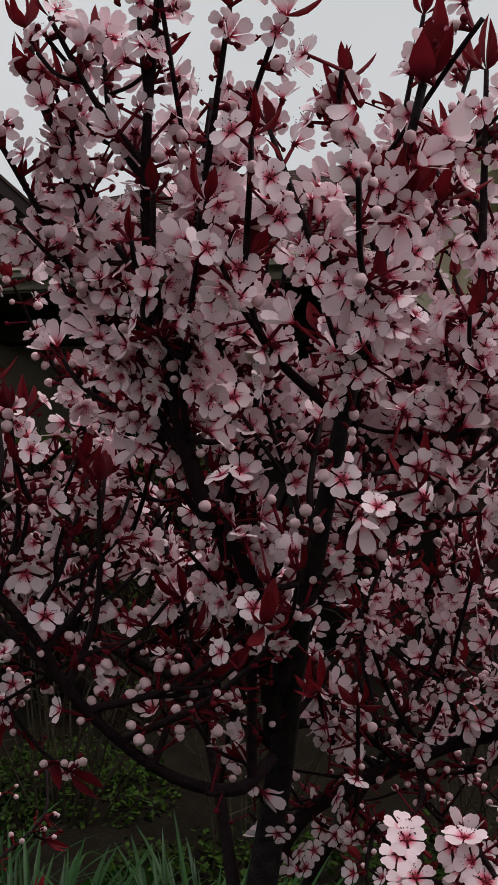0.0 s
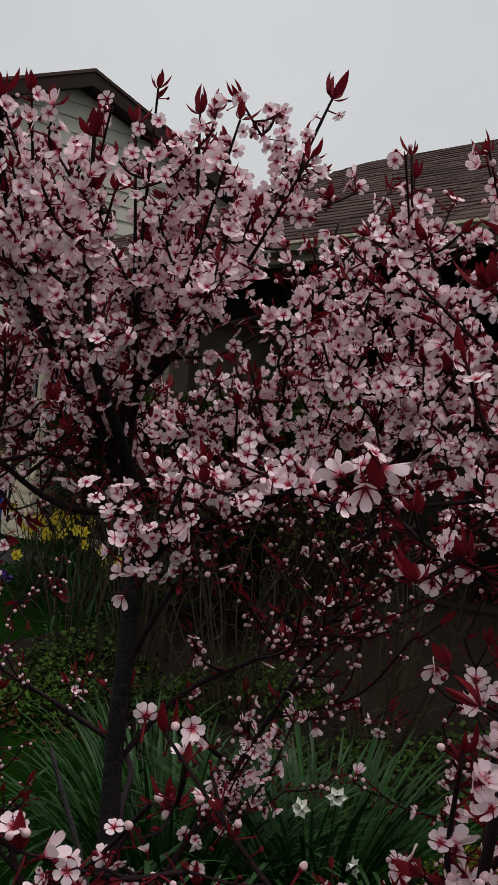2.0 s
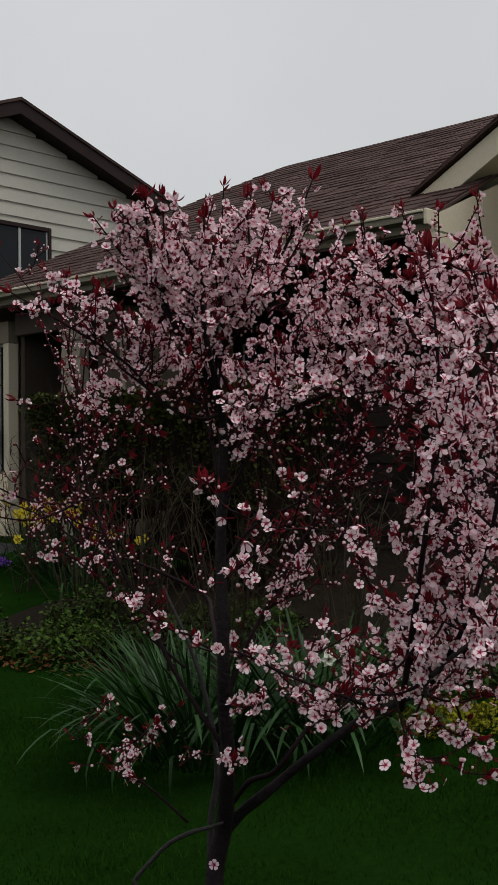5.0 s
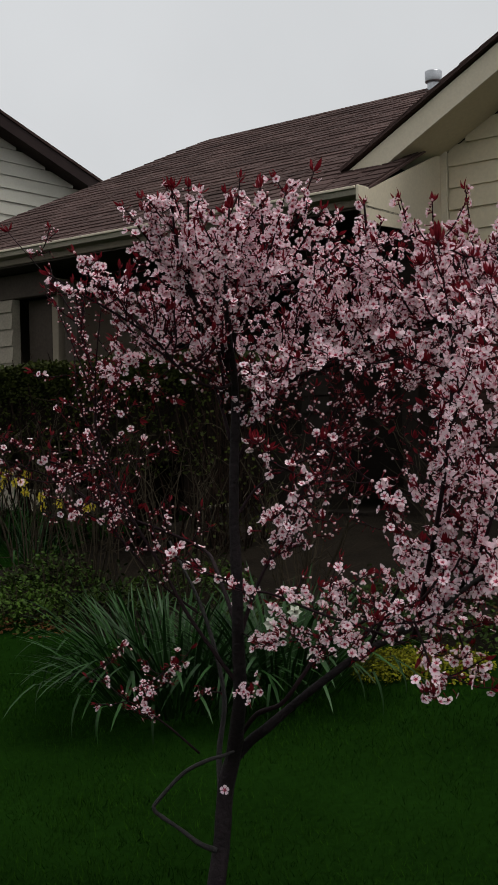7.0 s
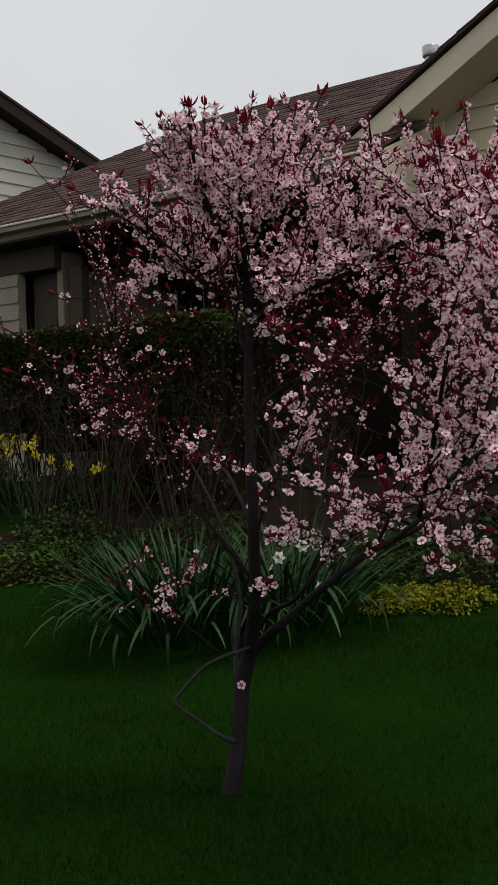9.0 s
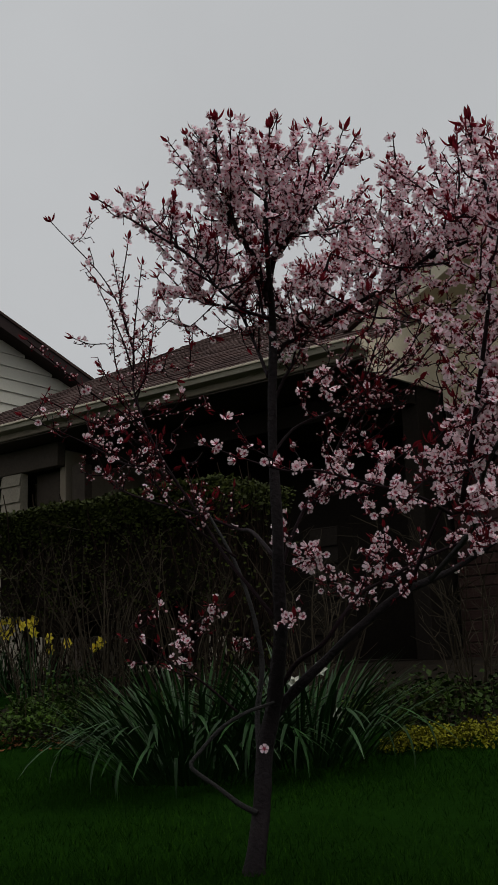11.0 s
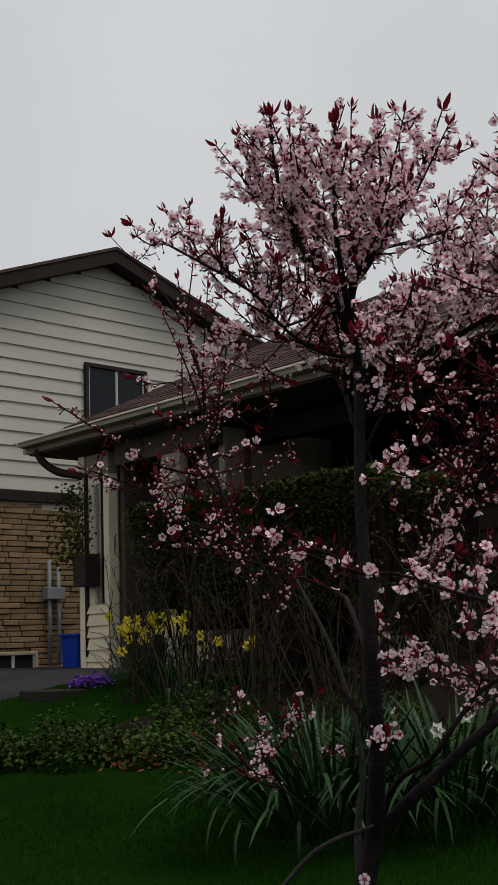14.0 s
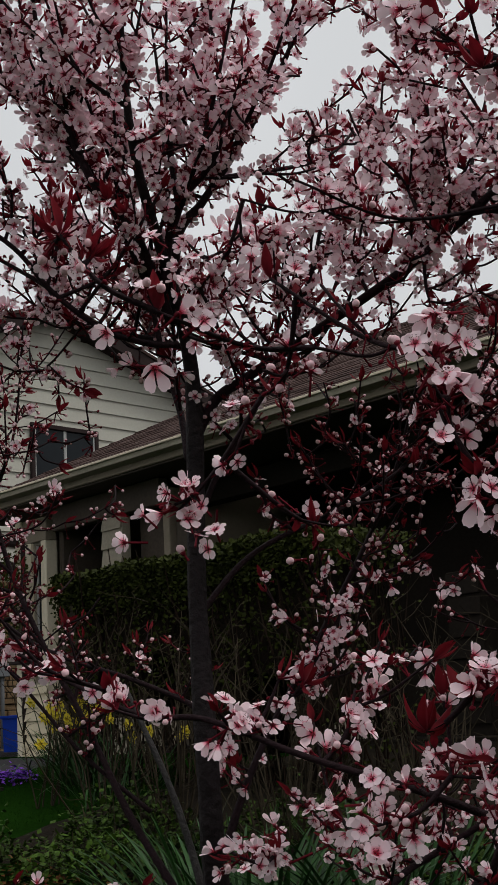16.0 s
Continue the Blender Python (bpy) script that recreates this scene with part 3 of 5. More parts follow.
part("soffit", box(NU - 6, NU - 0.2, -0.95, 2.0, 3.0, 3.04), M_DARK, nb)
window(nb, "u", NU + 0.03, 2.62, 3.86, 4.35, 5.44, 2, 1, M_BROWN, 0.07)
window(nb, "u", NU + 0.03, 0.90, 1.72, 0.64, 0.96, 2, 1, M_PILLAR, 0.05)
pipe = thing("downspout", "dark brown metal downspout with an elbow", "downspout")
P = [(NU + 0.10, -0.92, 5.35), (NU + 0.10, -0.80, 5.22), (NU + 0.10, 0.20, 4.52), (NU + 0.10, 0.29, 4.42), (NU + 0.10, 0.29, 4.30), (NU + 0.10, 0.28, 0.72)]
v, f = tube([uv(*p) for p in P], [0.045] * len(P), 8)
mesh_ob("pipe", v, f, M_BROWN, pipe)


# ---- plum tree ----
def flower_shape(cup, seed, cols=(-1, -0.5, 0, 0.5, 1), stamens=18):
    """One five-petalled blossom of radius 1 looking along +z."""
    r = random.Random(seed)
    h = Heap()
    nc = len(cols)
    rows = ((0.08, 0.06), (0.26, 0.13), (0.46, 0.30), (0.68, 0.46), (0.88, 0.41), (1.0, 0.19))
    for k in range(5):
        a = 2 * math.pi * k / 5 + r.uniform(-0.08, 0.08)
        tilt = cup + r.uniform(-0.12, 0.12)
        size = r.uniform(0.92, 1.05)
        twist = r.uniform(-0.15, 0.15)
        verts, uvs = [], []
        for (s, w) in rows:
            for c in cols:
                x, y = s * size, c * w * 0.92
                z = s * math.tan(tilt) * (0.8 + 0.25 * s) + 0.16 * c * c * w + twist * c * w * s - 0.10 * s ** 3
                if s == 1.0:
                    x -= 0.05 * (1 - abs(c))
                verts.append((x * math.cos(a) - y * math.sin(a), x * math.sin(a) + y * math.cos(a), z))
        faces, fu = [], []
        for j in range(len(rows) - 1):
            for i in range(nc - 1):
                f = (j * nc + i, j * nc + i + 1, (j + 1) * nc + i + 1, (j + 1) * nc + i)
                faces.append(f)
                fu += [(rows[q // nc][0], 0.5) for q in f]
        h.add(verts, faces, [0] * len(faces), fu)
    for k in range(stamens):
        a, lean, ln = r.uniform(0, 6.28), r.uniform(0.25, 0.95), r.uniform(0.45, 0.72)
        d = np.array([math.cos(a) * math.sin(lean), math.sin(a) * math.sin(lean), math.cos(lean)])
        s = np.array([-math.sin(a), math.cos(a), 0]) * 0.012
        tip = d * ln
        h.add([s, -s, tip], [(0, 1, 2)], [1], [(0.5, 0.5)] * 3)
        e = 0.045
        q = [tip + np.array(o) * e for o in ((1, 0, 0), (0, 1, 0), (-1, 0, 0), (0, -1, 0), (0, 0, 1.2))]
        h.add(q, [(0, 1, 4), (1, 2, 4), (2, 3, 4), (3, 0, 4), (3, 2, 1, 0)], [2] * 5, [(0.5, 0.5)] * 16)
    cone, cf = tube([(0, 0, -0.34), (0, 0, -0.2), (0, 0, 0.02), (0, 0, 0.06)], [0.06, 0.15, 0.2, 0.1], 5)
    h.add(cone, cf, [3] * len(cf), [(0.5, 0.5)] * sum(len(f) for f in cf))
    for k in range(5):
        a = 2 * math.pi * (k + 0.5) / 5
        c, s = math.cos(a), math.sin(a)
        h.add([(0.1 * c - 0.1 * s, 0.1 * s + 0.1 * c, -0.08), (0.1 * c + 0.1 * s, 0.1 * s - 0.1 * c, -0.08), (0.42 * c, 0.42 * s, -0.03)], [(0, 1, 2)], [3], [(0.5, 0.5)] * 3)
    return h


def bud_shape():
    h = Heap()
    prof = ((0.0, -0.62), (0.34, -0.5), (0.52, -0.2), (0.5, 0.15), (0.3, 0.45), (0.0, 0.56))
    verts, faces, mi, fu = [], [], [], []
    n = 7
    for (r, z) in prof:
        for k in range(n):
            a = 2 * math.pi * k / n + z * 0.6
            verts.append((r * math.cos(a), r * math.sin(a), z))
    for j in range(len(prof) - 1):
        for k in range(n):
            f = (j * n + k, j * n + (k + 1) % n, (j + 1) * n + (k + 1) % n, (j + 1) * n + k)
            faces.append(f)
            mi.append(1 if j < 1 else 0)
            fu += [(0.25 + 0.12 * (q // n), 0.5) for q in f]
    h.add(verts, faces, mi, fu)
    cone, cf = tube([(0, 0, -0.95), (0, 0, -0.7), (0, 0, -0.42)], [0.12, 0.3, 0.42], 6)
    h.add(cone, cf, [1] * len(cf), [(0.5, 0.5)] * sum(len(f) for f in cf))
    return h


def leaf_shape(width, fold, curl):
    """A young folded leaf one unit long, growing along +z with its face to -y."""
    h = Heap()
    rows = ((0.0, 0.05), (0.12, 0.35), (0.32, 0.85), (0.52, 1.0), (0.74, 0.72), (0.9, 0.34), (1.0, 0.02))
    verts, faces, fu = [], [], []
    for (s, w) in rows:
        for c in (-1, -0.5, 0, 0.5, 1):
            verts.append((c * w * width, -abs(c) * w * width * fold + curl * s * s, s))
    for j in range(len(rows) - 1):
        for i in range(4):
            f = (j * 5 + i, j * 5 + i + 1, (j + 1) * 5 + i + 1, (j + 1) * 5 + i)
            faces.append(f)
            fu += [(rows[q // 5][0] * 0.7 + 0.1, 0.5) for q in f]
    h.add(verts, faces, [0] * len(faces), fu)
    return h


CUPS = (0.12, 0.28, 0.45, 0.20, 0.72, 0.95)
FLOWERS = [flower_shape(c, i, (-1, 0, 1), 11) for i, c in enumerate(CUPS)]
NEAR = [flower_shape(c, i) for i, c in enumerate(CUPS)]
BUD = bud_shape()
LEAVES = [leaf_shape(0.16, 0.6, 0.18), leaf_shape(0.12, 0.9, 0.30), leaf_shape(0.19, 0.4, 0.08)]
FLAT = [(np.vstack(s.v), s.f, s.m, np.vstack(s.u)) for s in FLOWERS]
NEARFLAT = [(np.vstack(s.v), s.f, s.m, np.vstack(s.u)) for s in NEAR]
BUDFLAT = (np.vstack(BUD.v), BUD.f, BUD.m, np.vstack(BUD.u))
LEAFFLAT = [(np.vstack(s.v), s.f, s.m, np.vstack(s.u)) for s in LEAVES]

tree = thing("plum_tree", "small plum tree in pale pink blossom with dark red leaf tips", "tree", at=(-0.045, 3.154, 0))
tree.scale = (1.124, 1.124, 1.110)
tree_in = Matrix.Translation((0.04, -3.08, -0.045))
TR = random.Random(21)
limbs = []          # sampled centre lines with radii
NODES = np.zeros((60000, 4))
NODE_COUNT = [0]
blossoms = []       # (centre, facing, radius, shape)
buds, tufts, stalk_lines = [], [], []


def under(ob):
    ob.parent = tree
    ob.matrix_parent_inverse = tree_in
    return ob


def keep(path, rad):
    """Remember a line of wood, so that later shoots can start from it."""
    l = np.column_stack([path, rad])
    limbs.append(l)
    k = NODE_COUNT[0]
    NODES[k:k + len(l)] = l
    NODE_COUNT[0] = k + len(l)


def limb(name, points, label="", material=None):
    """A limb through points (x, y, z, radius), slightly knobbly."""
    p = spline(points, 8)
    path, rad = p[:, :3], p[:, 3] * (1.0 if name == "trunk" or p[0, 3] > 0.0125 else 0.8)
    for i in range(1, len(path) - 1):
        s = 7.0
        path[i] += 0.25 * rad[i] * np.array(noise.noise_vector(Vector(path[i]) * s))
        rad[i] *= 1 + 0.10 * noise.noise(Vector(path[i]) * 14)
    v, f = tube(path, rad, 9 if rad[0] > 0.012 else 6)
    ob = under(mesh_ob(name, v, f, material or (M_BARK if rad[0] > 0.009 else M_TWIG), smooth=True))
    if label:
        tagged(ob, label)
    keep(path, rad)
    return ob


def nearest(p, climb=0.25, margin=0.02):
    """The known node of wood that is nearest to p, rather below it than above, and how far it is."""
    a = NODES[:NODE_COUNT[0]]
    d = np.linalg.norm(a[:, :3] - p, axis=1) + climb * np.maximum(0, a[:, 2] - p[2] + margin)
    i = int(d.argmin())
    return a[i], d[i]


TWIGS, STALKS = Heap(), Heap()


def bloom_at(p, out, n, bud_share, spread=0.018):
    """A knot of blossoms and buds on short stalks round a node of a twig."""
    for _ in range(n):
        d = Vector(out) * 0.7 + Vector((TR.gauss(0, 0.6), TR.gauss(0, 0.6) - 0.12, TR.gauss(0, 0.5) + 0.12))
        d.normalize()
        d = np.array(d)
        ln = spread * TR.uniform(0.55, 1.25)
        c = p + d * ln
        if TR.random() < bud_share:
            buds.append((c, d, TR.uniform(0.0042, 0.0075) if bud_share < 0.9 else TR.uniform(0.0036, 0.0058)))
        else:
            face = Vector(d) + Vector((TR.gauss(0, 0.55), TR.gauss(0, 0.55), TR.gauss(0, 0.5)))
            face.normalize()
            blossoms.append((c, np.array(face), TR.uniform(0.0080, 0.0114), TR.randrange(len(FLAT))))
        stalk_lines.append((p, c, 0.0013))


def tuft(p, d, n, size):
    """Young red leaves standing at the end of a shoot."""
    d = Vector(d).normalized()
    for k in range(n):
        a = k * 2.4 + TR.uniform(-0.4, 0.4)
        lean = 0.15 + 0.20 * k * TR.uniform(0.5, 1.3) + TR.uniform(-0.1, 0.25)
        tufts.append((np.array(p), turn_to(d, a) @ np.array(Matrix.Rotation(lean, 3, "X")), size * TR.uniform(0.45, 1.1), TR.randrange(3)))


def shoot(a, b, r0, density, bud_share=0.25, leaves=5, bend=0.06, leaf_size=0.028, start=0.12, subs=2):
    """A shoot from a to b, blossoming along its length and ending in a red tuft."""
    a, b = np.array(a[:3], float), np.array(b, float)
    span = np.linalg.norm(b - a)
    mid = (a + b) / 2 + np.array([TR.gauss(0, bend * span), TR.gauss(0, bend * span), -0.10 * span])
    pts = spline([a, mid, b], 7)
    rad = np.linspace(r0, 0.0014, len(pts))
    v, f = rod(pts, rad, 5)
    TWIGS.add(v, f)
    keep(pts, rad)
    tang = np.gradient(pts, axis=0)
    steps = max(2, int(span / 0.0150))
    for s in np.linspace(start, 0.97, steps):
        i = s * (len(pts) - 1)
        j = int(i)
        p = pts[j] + (pts[min(j + 1, len(pts) - 1)] - pts[j]) * (i - j)
        t = Vector(tang[j]).normalized()
        side = t.orthogonal().normalized()
        side.rotate(Matrix.Rotation(TR.uniform(0, 6.28), 3, t))
        if TR.random() < density:
            bloom_at(p, side + t * 0.3, TR.choice((1, 2, 2, 3, 3)), bud_share, 0.0155)
        for _ in range(TR.choice((0, 1, 1, 2))):
            c = p + np.array(side) * TR.uniform(0.004, 0.016) + np.array([TR.gauss(0, 0.006) for _ in range(3)])
            buds.append((c, np.array((side + t).normalized()), TR.uniform(0.0020, 0.0040)))
            stalk_lines.append((p, c, 0.0009))
        if TR.random() < (0.36 if bud_share < 0.8 else 0.14):
            tuft(p, side + t * 1.2, TR.choice((1, 2, 3)), leaf_size * TR.uniform(0.35, 0.75))
    if leaves:
        d = pts[-1] - pts[-3]
        tuft(pts[-1], d, leaves, leaf_size)
    for _ in range(subs if span > 0.09 else 0):
        i = TR.randrange(2, len(pts) - 3)
        d = Vector(tang[i]).normalized() * 0.9 + Vector((TR.gauss(0, 0.55), TR.gauss(0, 0.55), TR.gauss(0.1, 0.3)))
        d.normalize()
        ln = span * TR.uniform(0.25, 0.5)
        end = pts[i] + np.array(d) * ln
        end[2] = min(end[2], max(a[2], b[2]) - 0.01)
        shoot(pts[i], end, rad[i] * 0.7, density, bud_share, 3 if TR.random() < 0.45 else 0, bend, leaf_size * 0.85, 0.1, 0)


def bloom_along(l, lo, hi, density, bud_share=0.25):
    """Blossom knots straight on a limb."""
    a, b = int(lo * (len(l) - 1)), int(hi * (len(l) - 1))
    for i in range(a, b):
        n = max(1, int(np.linalg.norm(l[i + 1, :3] - l[i, :3]) / 0.016))
        for k in range(n):
            if TR.random() > density:
                continue
            p = l[i, :3] + (l[i + 1, :3] - l[i, :3]) * k / n
            d = Vector((TR.gauss(0, 1), TR.gauss(0, 1), TR.gauss(0, 0.6))).normalized()
            bloom_at(p + np.array(d) * l[i, 3], d, TR.choice((1, 2, 2, 3)), bud_share)


def grow(l, lo, hi, count, length, density, rise=0.8, out=(0, 0, 0), bud_share=0.25, leaves=4, r0=0.003, cap=None):
    """Side shoots along a stretch of a limb, curving upwards."""
    count = max(2, int(count * 0.62))
    for k in range(count):
        s = lo + (hi - lo) * (k + TR.uniform(0.1, 0.9)) / count
        i = min(len(l) - 2, max(0, int(s * (len(l) - 1))))
        p = l[i, :3]
        d = Vector((TR.gauss(0, 0.42), TR.gauss(0, 0.42), rise + TR.gauss(0, 0.2))) + Vector(out)
        d.normalize()
        ln = length * TR.uniform(0.6, 1.45) * (1.0 - 0.55 * s)
        end = p + np.array(d) * ln
        end[2] = min(end[2], (cap or l[:, 2].max() + 0.01) - TR.uniform(0, 0.06))
        shoot(p, end, min(r0, l[i, 3] * 0.8), density, bud_share, leaves if ln > 0.1 else 2)


def spur(points, n=6, bud_share=0.25, leaf=0.4):
    """Blossom knots on short spurs off the nearest limb."""
    for q in points:
        q = np.array(q)
        at = nearest(q)[0]
        a = at[:3]
        shoot(a, q, 0.0026, 0.35, bud_share, 0, start=0.45)
        for _ in range(n):
            o = q + np.array([TR.gauss(0, 0.016) for _ in range(3)])
            bloom_at(o, (0, -0.4, 0.2), 1, bud_share)
        if TR.random() < leaf:
            tuft(q, (0, -0.2, 1), 3, 0.030)


limb("trunk", [(-0.048, 3.08, -0.03, 0.044), (-0.040, 3.083, 0.03, 0.034), (-0.03, 3.09, 0.09, 0.028), (-0.012, 3.12, 0.22, 0.024), (0.0, 3.14, 0.36, 0.024), (0.03, 3.11, 0.47, 0.022),
               (0.06, 2.99, 0.65, 0.0185), (0.07, 2.91, 0.90, 0.0155), (0.066, 2.91, 1.13, 0.0130), (0.071, 2.91, 1.30, 0.0124), (0.080, 2.88, 1.46, 0.0105), (0.082, 2.79, 1.56, 0.0078), (0.087, 2.66, 1.655, 0.0058), (0.096, 2.594, 1.75, 0.004), (0.112, 2.545, 1.874, 0.0022)],
     "dark smooth plum trunk")
limb("branch", [(-0.01, 3.12, 0.30, 0.012), (-0.02, 3.17, 0.45, 0.011), (-0.005, 3.18, 0.62, 0.009), (-0.06, 3.20, 0.85, 0.007), (-0.16, 3.25, 1.05, 0.005)], "slim grey stem rising beside the trunk", M_GREYBARK)
limb("branch", [(-0.025, 3.09, 0.20, 0.012), (-0.065, 3.07, 0.225, 0.010), (-0.12, 3.065, 0.268, 0.008), (-0.176, 3.06, 0.308, 0.008), (-0.190, 3.06, 0.326, 0.008), (-0.180, 3.062, 0.346, 0.0075), (-0.11, 3.07, 0.418, 0.0075), (-0.04, 3.06, 0.458, 0.007), (0.0, 3.055, 0.472, 0.0065), (0.035, 3.06, 0.485, 0.004)],
     "crooked grey branch bent back on the trunk", M_GREYBARK)
limb("branch", [(-0.07, 3.13, 0.46, 0.005), (-0.17, 3.12, 0.55, 0.004), (-0.28, 3.12, 0.62, 0.003), (-0.36, 3.1, 0.70, 0.0015)])
limb("branch", [(0.01, 3.13, 0.42, 0.016), (0.07, 3.12, 0.495, 0.0145), (0.131, 3.08, 0.55, 0.0135), (0.183, 3.07, 0.595, 0.0125), (0.262, 3.04, 0.665, 0.0115), (0.373, 3.03, 0.751, 0.0105), (0.458, 3.06, 0.79, 0.010), (0.541, 3.08, 0.825, 0.008), (0.68, 3.04, 0.91, 0.006), (0.84, 2.96, 1.02, 0.003)],
     "thick dark limb rising sideways from the trunk")
limb("branch", [(0.05, 3.10, 0.52, 0.009), (0.10, 3.07, 0.585, 0.009), (0.171, 3.0, 0.628, 0.0085), (0.227, 3.0, 0.70, 0.008), (0.278, 3.07, 0.764, 0.007), (0.343, 3.12, 0.80, 0.0065), (0.46, 3.14, 0.86, 0.006), (0.62, 3.14, 0.92, 0.005), (0.86, 3.1, 1.02, 0.003)])
limb("branch", [(0.074, 2.91, 1.375, 0.010), (0.102, 2.92, 1.425, 0.0095), (0.142, 2.93, 1.452, 0.009), (0.182, 2.93, 1.474, 0.0085), (0.245, 2.92, 1.504, 0.008), (0.38, 2.84, 1.545, 0.0075), (0.48, 2.80, 1.60, 0.0065), (0.58, 2.84, 1.69, 0.006), (0.74, 2.86, 1.78, 0.004)],
     "dark limb rising outward through the blossom")
limb("branch", [(0.05, 2.97, 0.70, 0.008), (0.002, 2.98, 0.765, 0.0075), (-0.071, 3.012, 0.862, 0.0068), (-0.14, 3.045, 0.976, 0.006), (-0.224, 3.078, 1.111, 0.0055), (-0.297, 3.11, 1.249, 0.0048), (-0.343, 3.142, 1.391, 0.004), (-0.352, 3.175, 1.533, 0.0034), (-0.436, 3.208, 1.751, 0.0026), (-0.613, 3.24, 1.973, 0.0016)])
limb("branch", [(0.074, 2.84, 1.484, 0.0065), (0.051, 2.786, 1.472, 0.0056), (0.004, 2.752, 1.487, 0.0050), (-0.05, 2.718, 1.534, 0.0045), (-0.098, 2.683, 1.597, 0.0041), (-0.222, 2.649, 1.681, 0.0034), (-0.329, 2.615, 1.748, 0.002)])
limb("branch", [(0.072, 2.82, 1.51, 0.009), (0.057, 2.751, 1.596, 0.0085), (0.037, 2.723, 1.637, 0.0075), (0.012, 2.694, 1.672, 0.0065), (-0.021, 2.665, 1.782, 0.005), (-0.03, 2.637, 1.849, 0.0038), (-0.029, 2.608, 1.939, 0.0022)])
limb("branch", [(0.072, 2.79, 1.54, 0.008), (0.098, 2.757, 1.622, 0.0068), (0.114, 2.743, 1.644, 0.006), (0.155, 2.73, 1.675, 0.0055), (0.180, 2.725, 1.729, 0.0046), (0.174, 2.725, 1.852, 0.0034), (0.168, 2.727, 1.957, 0.002)])
limb("branch", [(0.072, 2.83, 1.51, 0.009), (0.095, 2.797, 1.618, 0.008), (0.125, 2.813, 1.668, 0.007), (0.161, 2.83, 1.731, 0.006), (0.214, 2.847, 1.825, 0.005), (0.254, 2.863, 1.916, 0.0038), (0.295, 2.88, 2.027, 0.002)])
limb("branch", [(0.06, 2.95, 0.78, 0.008), (0.11, 3.02, 0.94, 0.006), (0.2, 3.12, 1.12, 0.005), (0.30, 3.18, 1.32, 0.004), (0.36, 3.2, 1.5, 0.003)])
limb("branch", [(0.48, 2.48, 0.88, 0.006), (0.40, 2.44, 0.92, 0.0048), (0.29, 2.45, 0.957, 0.0042), (0.19, 2.48, 0.994, 0.0037), (0.125, 2.5, 1.0, 0.0034), (0.04, 2.54, 1.035, 0.0029), (-0.05, 2.58, 1.078, 0.0025), (-0.10, 2.60, 1.10, 0.0016)])
limb("branch", [(0.50, 2.44, 0.90, 0.008), (0.53, 2.30, 1.08, 0.007), (0.56, 2.21, 1.28, 0.005), (0.58, 2.24, 1.5, 0.004), (0.565, 2.343, 1.745, 0.002)])
limb("branch", [(0.56, 2.34, 0.97, 0.007), (0.63, 2.22, 1.12, 0.005), (0.68, 2.16, 1.34, 0.004), (0.70, 2.24, 1.54, 0.003), (0.71, 2.36, 1.68, 0.002)])
limb("branch", [(-0.28, 3.15, 1.18, 0.005), (-0.36, 3.18, 1.17, 0.004), (-0.5, 3.2, 1.25, 0.003), (-0.66, 3.1, 1.32, 0.002)])
limb("branch", [(-0.05, 3.03, 0.87, 0.005), (-0.16, 3.04, 0.96, 0.004), (-0.30, 3.02, 1.12, 0.003), (-0.44, 2.98, 1.2, 0.002)])
limb("branch", [(0.50, 2.81, 1.61, 0.006), (0.62, 2.72, 1.63, 0.005), (0.78, 2.68, 1.71, 0.004), (0.96, 2.68, 1.82, 0.002)])
limb("branch", [(0.40, 3.03, 0.765, 0.007), (0.50, 2.92, 0.97, 0.006), (0.62, 2.82, 1.18, 0.005), (0.74, 2.84, 1.36, 0.004), (0.9, 2.82, 1.5, 0.002)])
limb("branch", [(0.06, 2.91, 1.12, 0.006), (0.13, 3.0, 1.22, 0.005), (0.27, 3.1, 1.30, 0.004), (0.42, 3.18, 1.42, 0.003), (0.6, 3.2, 1.58, 0.002)])
limb("branch", [(0.078, 2.87, 1.485, 0.006), (0.035, 2.89, 1.510, 0.0054), (0.0, 2.90, 1.523, 0.005), (-0.06, 2.90, 1.545, 0.0047), (-0.095, 2.90, 1.562, 0.0044), (-0.125, 2.90, 1.60, 0.004), (-0.147, 2.90, 1.655, 0.0034), (-0.19, 2.88, 1.77, 0.002)])
limb("branch", [(0.062, 2.92, 1.24, 0.006), (0.10, 2.95, 1.34, 0.0055), (0.17, 2.99, 1.47, 0.005), (0.23, 3.01, 1.62, 0.004), (0.26, 3.03, 1.76, 0.0034), (0.29, 3.03, 1.90, 0.002)])
limb("branch", [(0.062, 2.91, 1.34, 0.007), (0.03, 2.98, 1.44, 0.006), (-0.02, 3.02, 1.58, 0.005), (-0.07, 3.03, 1.74, 0.0034), (-0.09, 3.02, 1.88, 0.002)])

limb("branch", [(0.46, 3.06, 0.79, 0.010), (0.53, 2.92, 0.86, 0.0105), (0.56, 2.72, 0.90, 0.0095), (0.545, 2.52, 0.915, 0.008), (0.55, 2.34, 0.97, 0.007), (0.62, 2.24, 1.05, 0.0055), (0.74, 2.18, 1.12, 0.003)],
     "grey limb bending forward under the blossom", M_GREYBARK)
limb("branch", [(0.055, 2.96, 0.86, 0.008), (-0.02, 3.22, 0.965, 0.0072), (-0.081, 3.42, 1.005, 0.0066), (-0.218, 3.46, 1.067, 0.0058), (-0.37, 3.50, 1.12, 0.005), (-0.49, 3.52, 1.19, 0.004), (-0.53, 3.42, 1.31, 0.002)])
limb("branch", [(0.081, 2.86, 1.505, 0.005), (0.107, 2.91, 1.500, 0.0045), (0.142, 2.93, 1.490, 0.004), (0.180, 2.93, 1.474, 0.0034)])
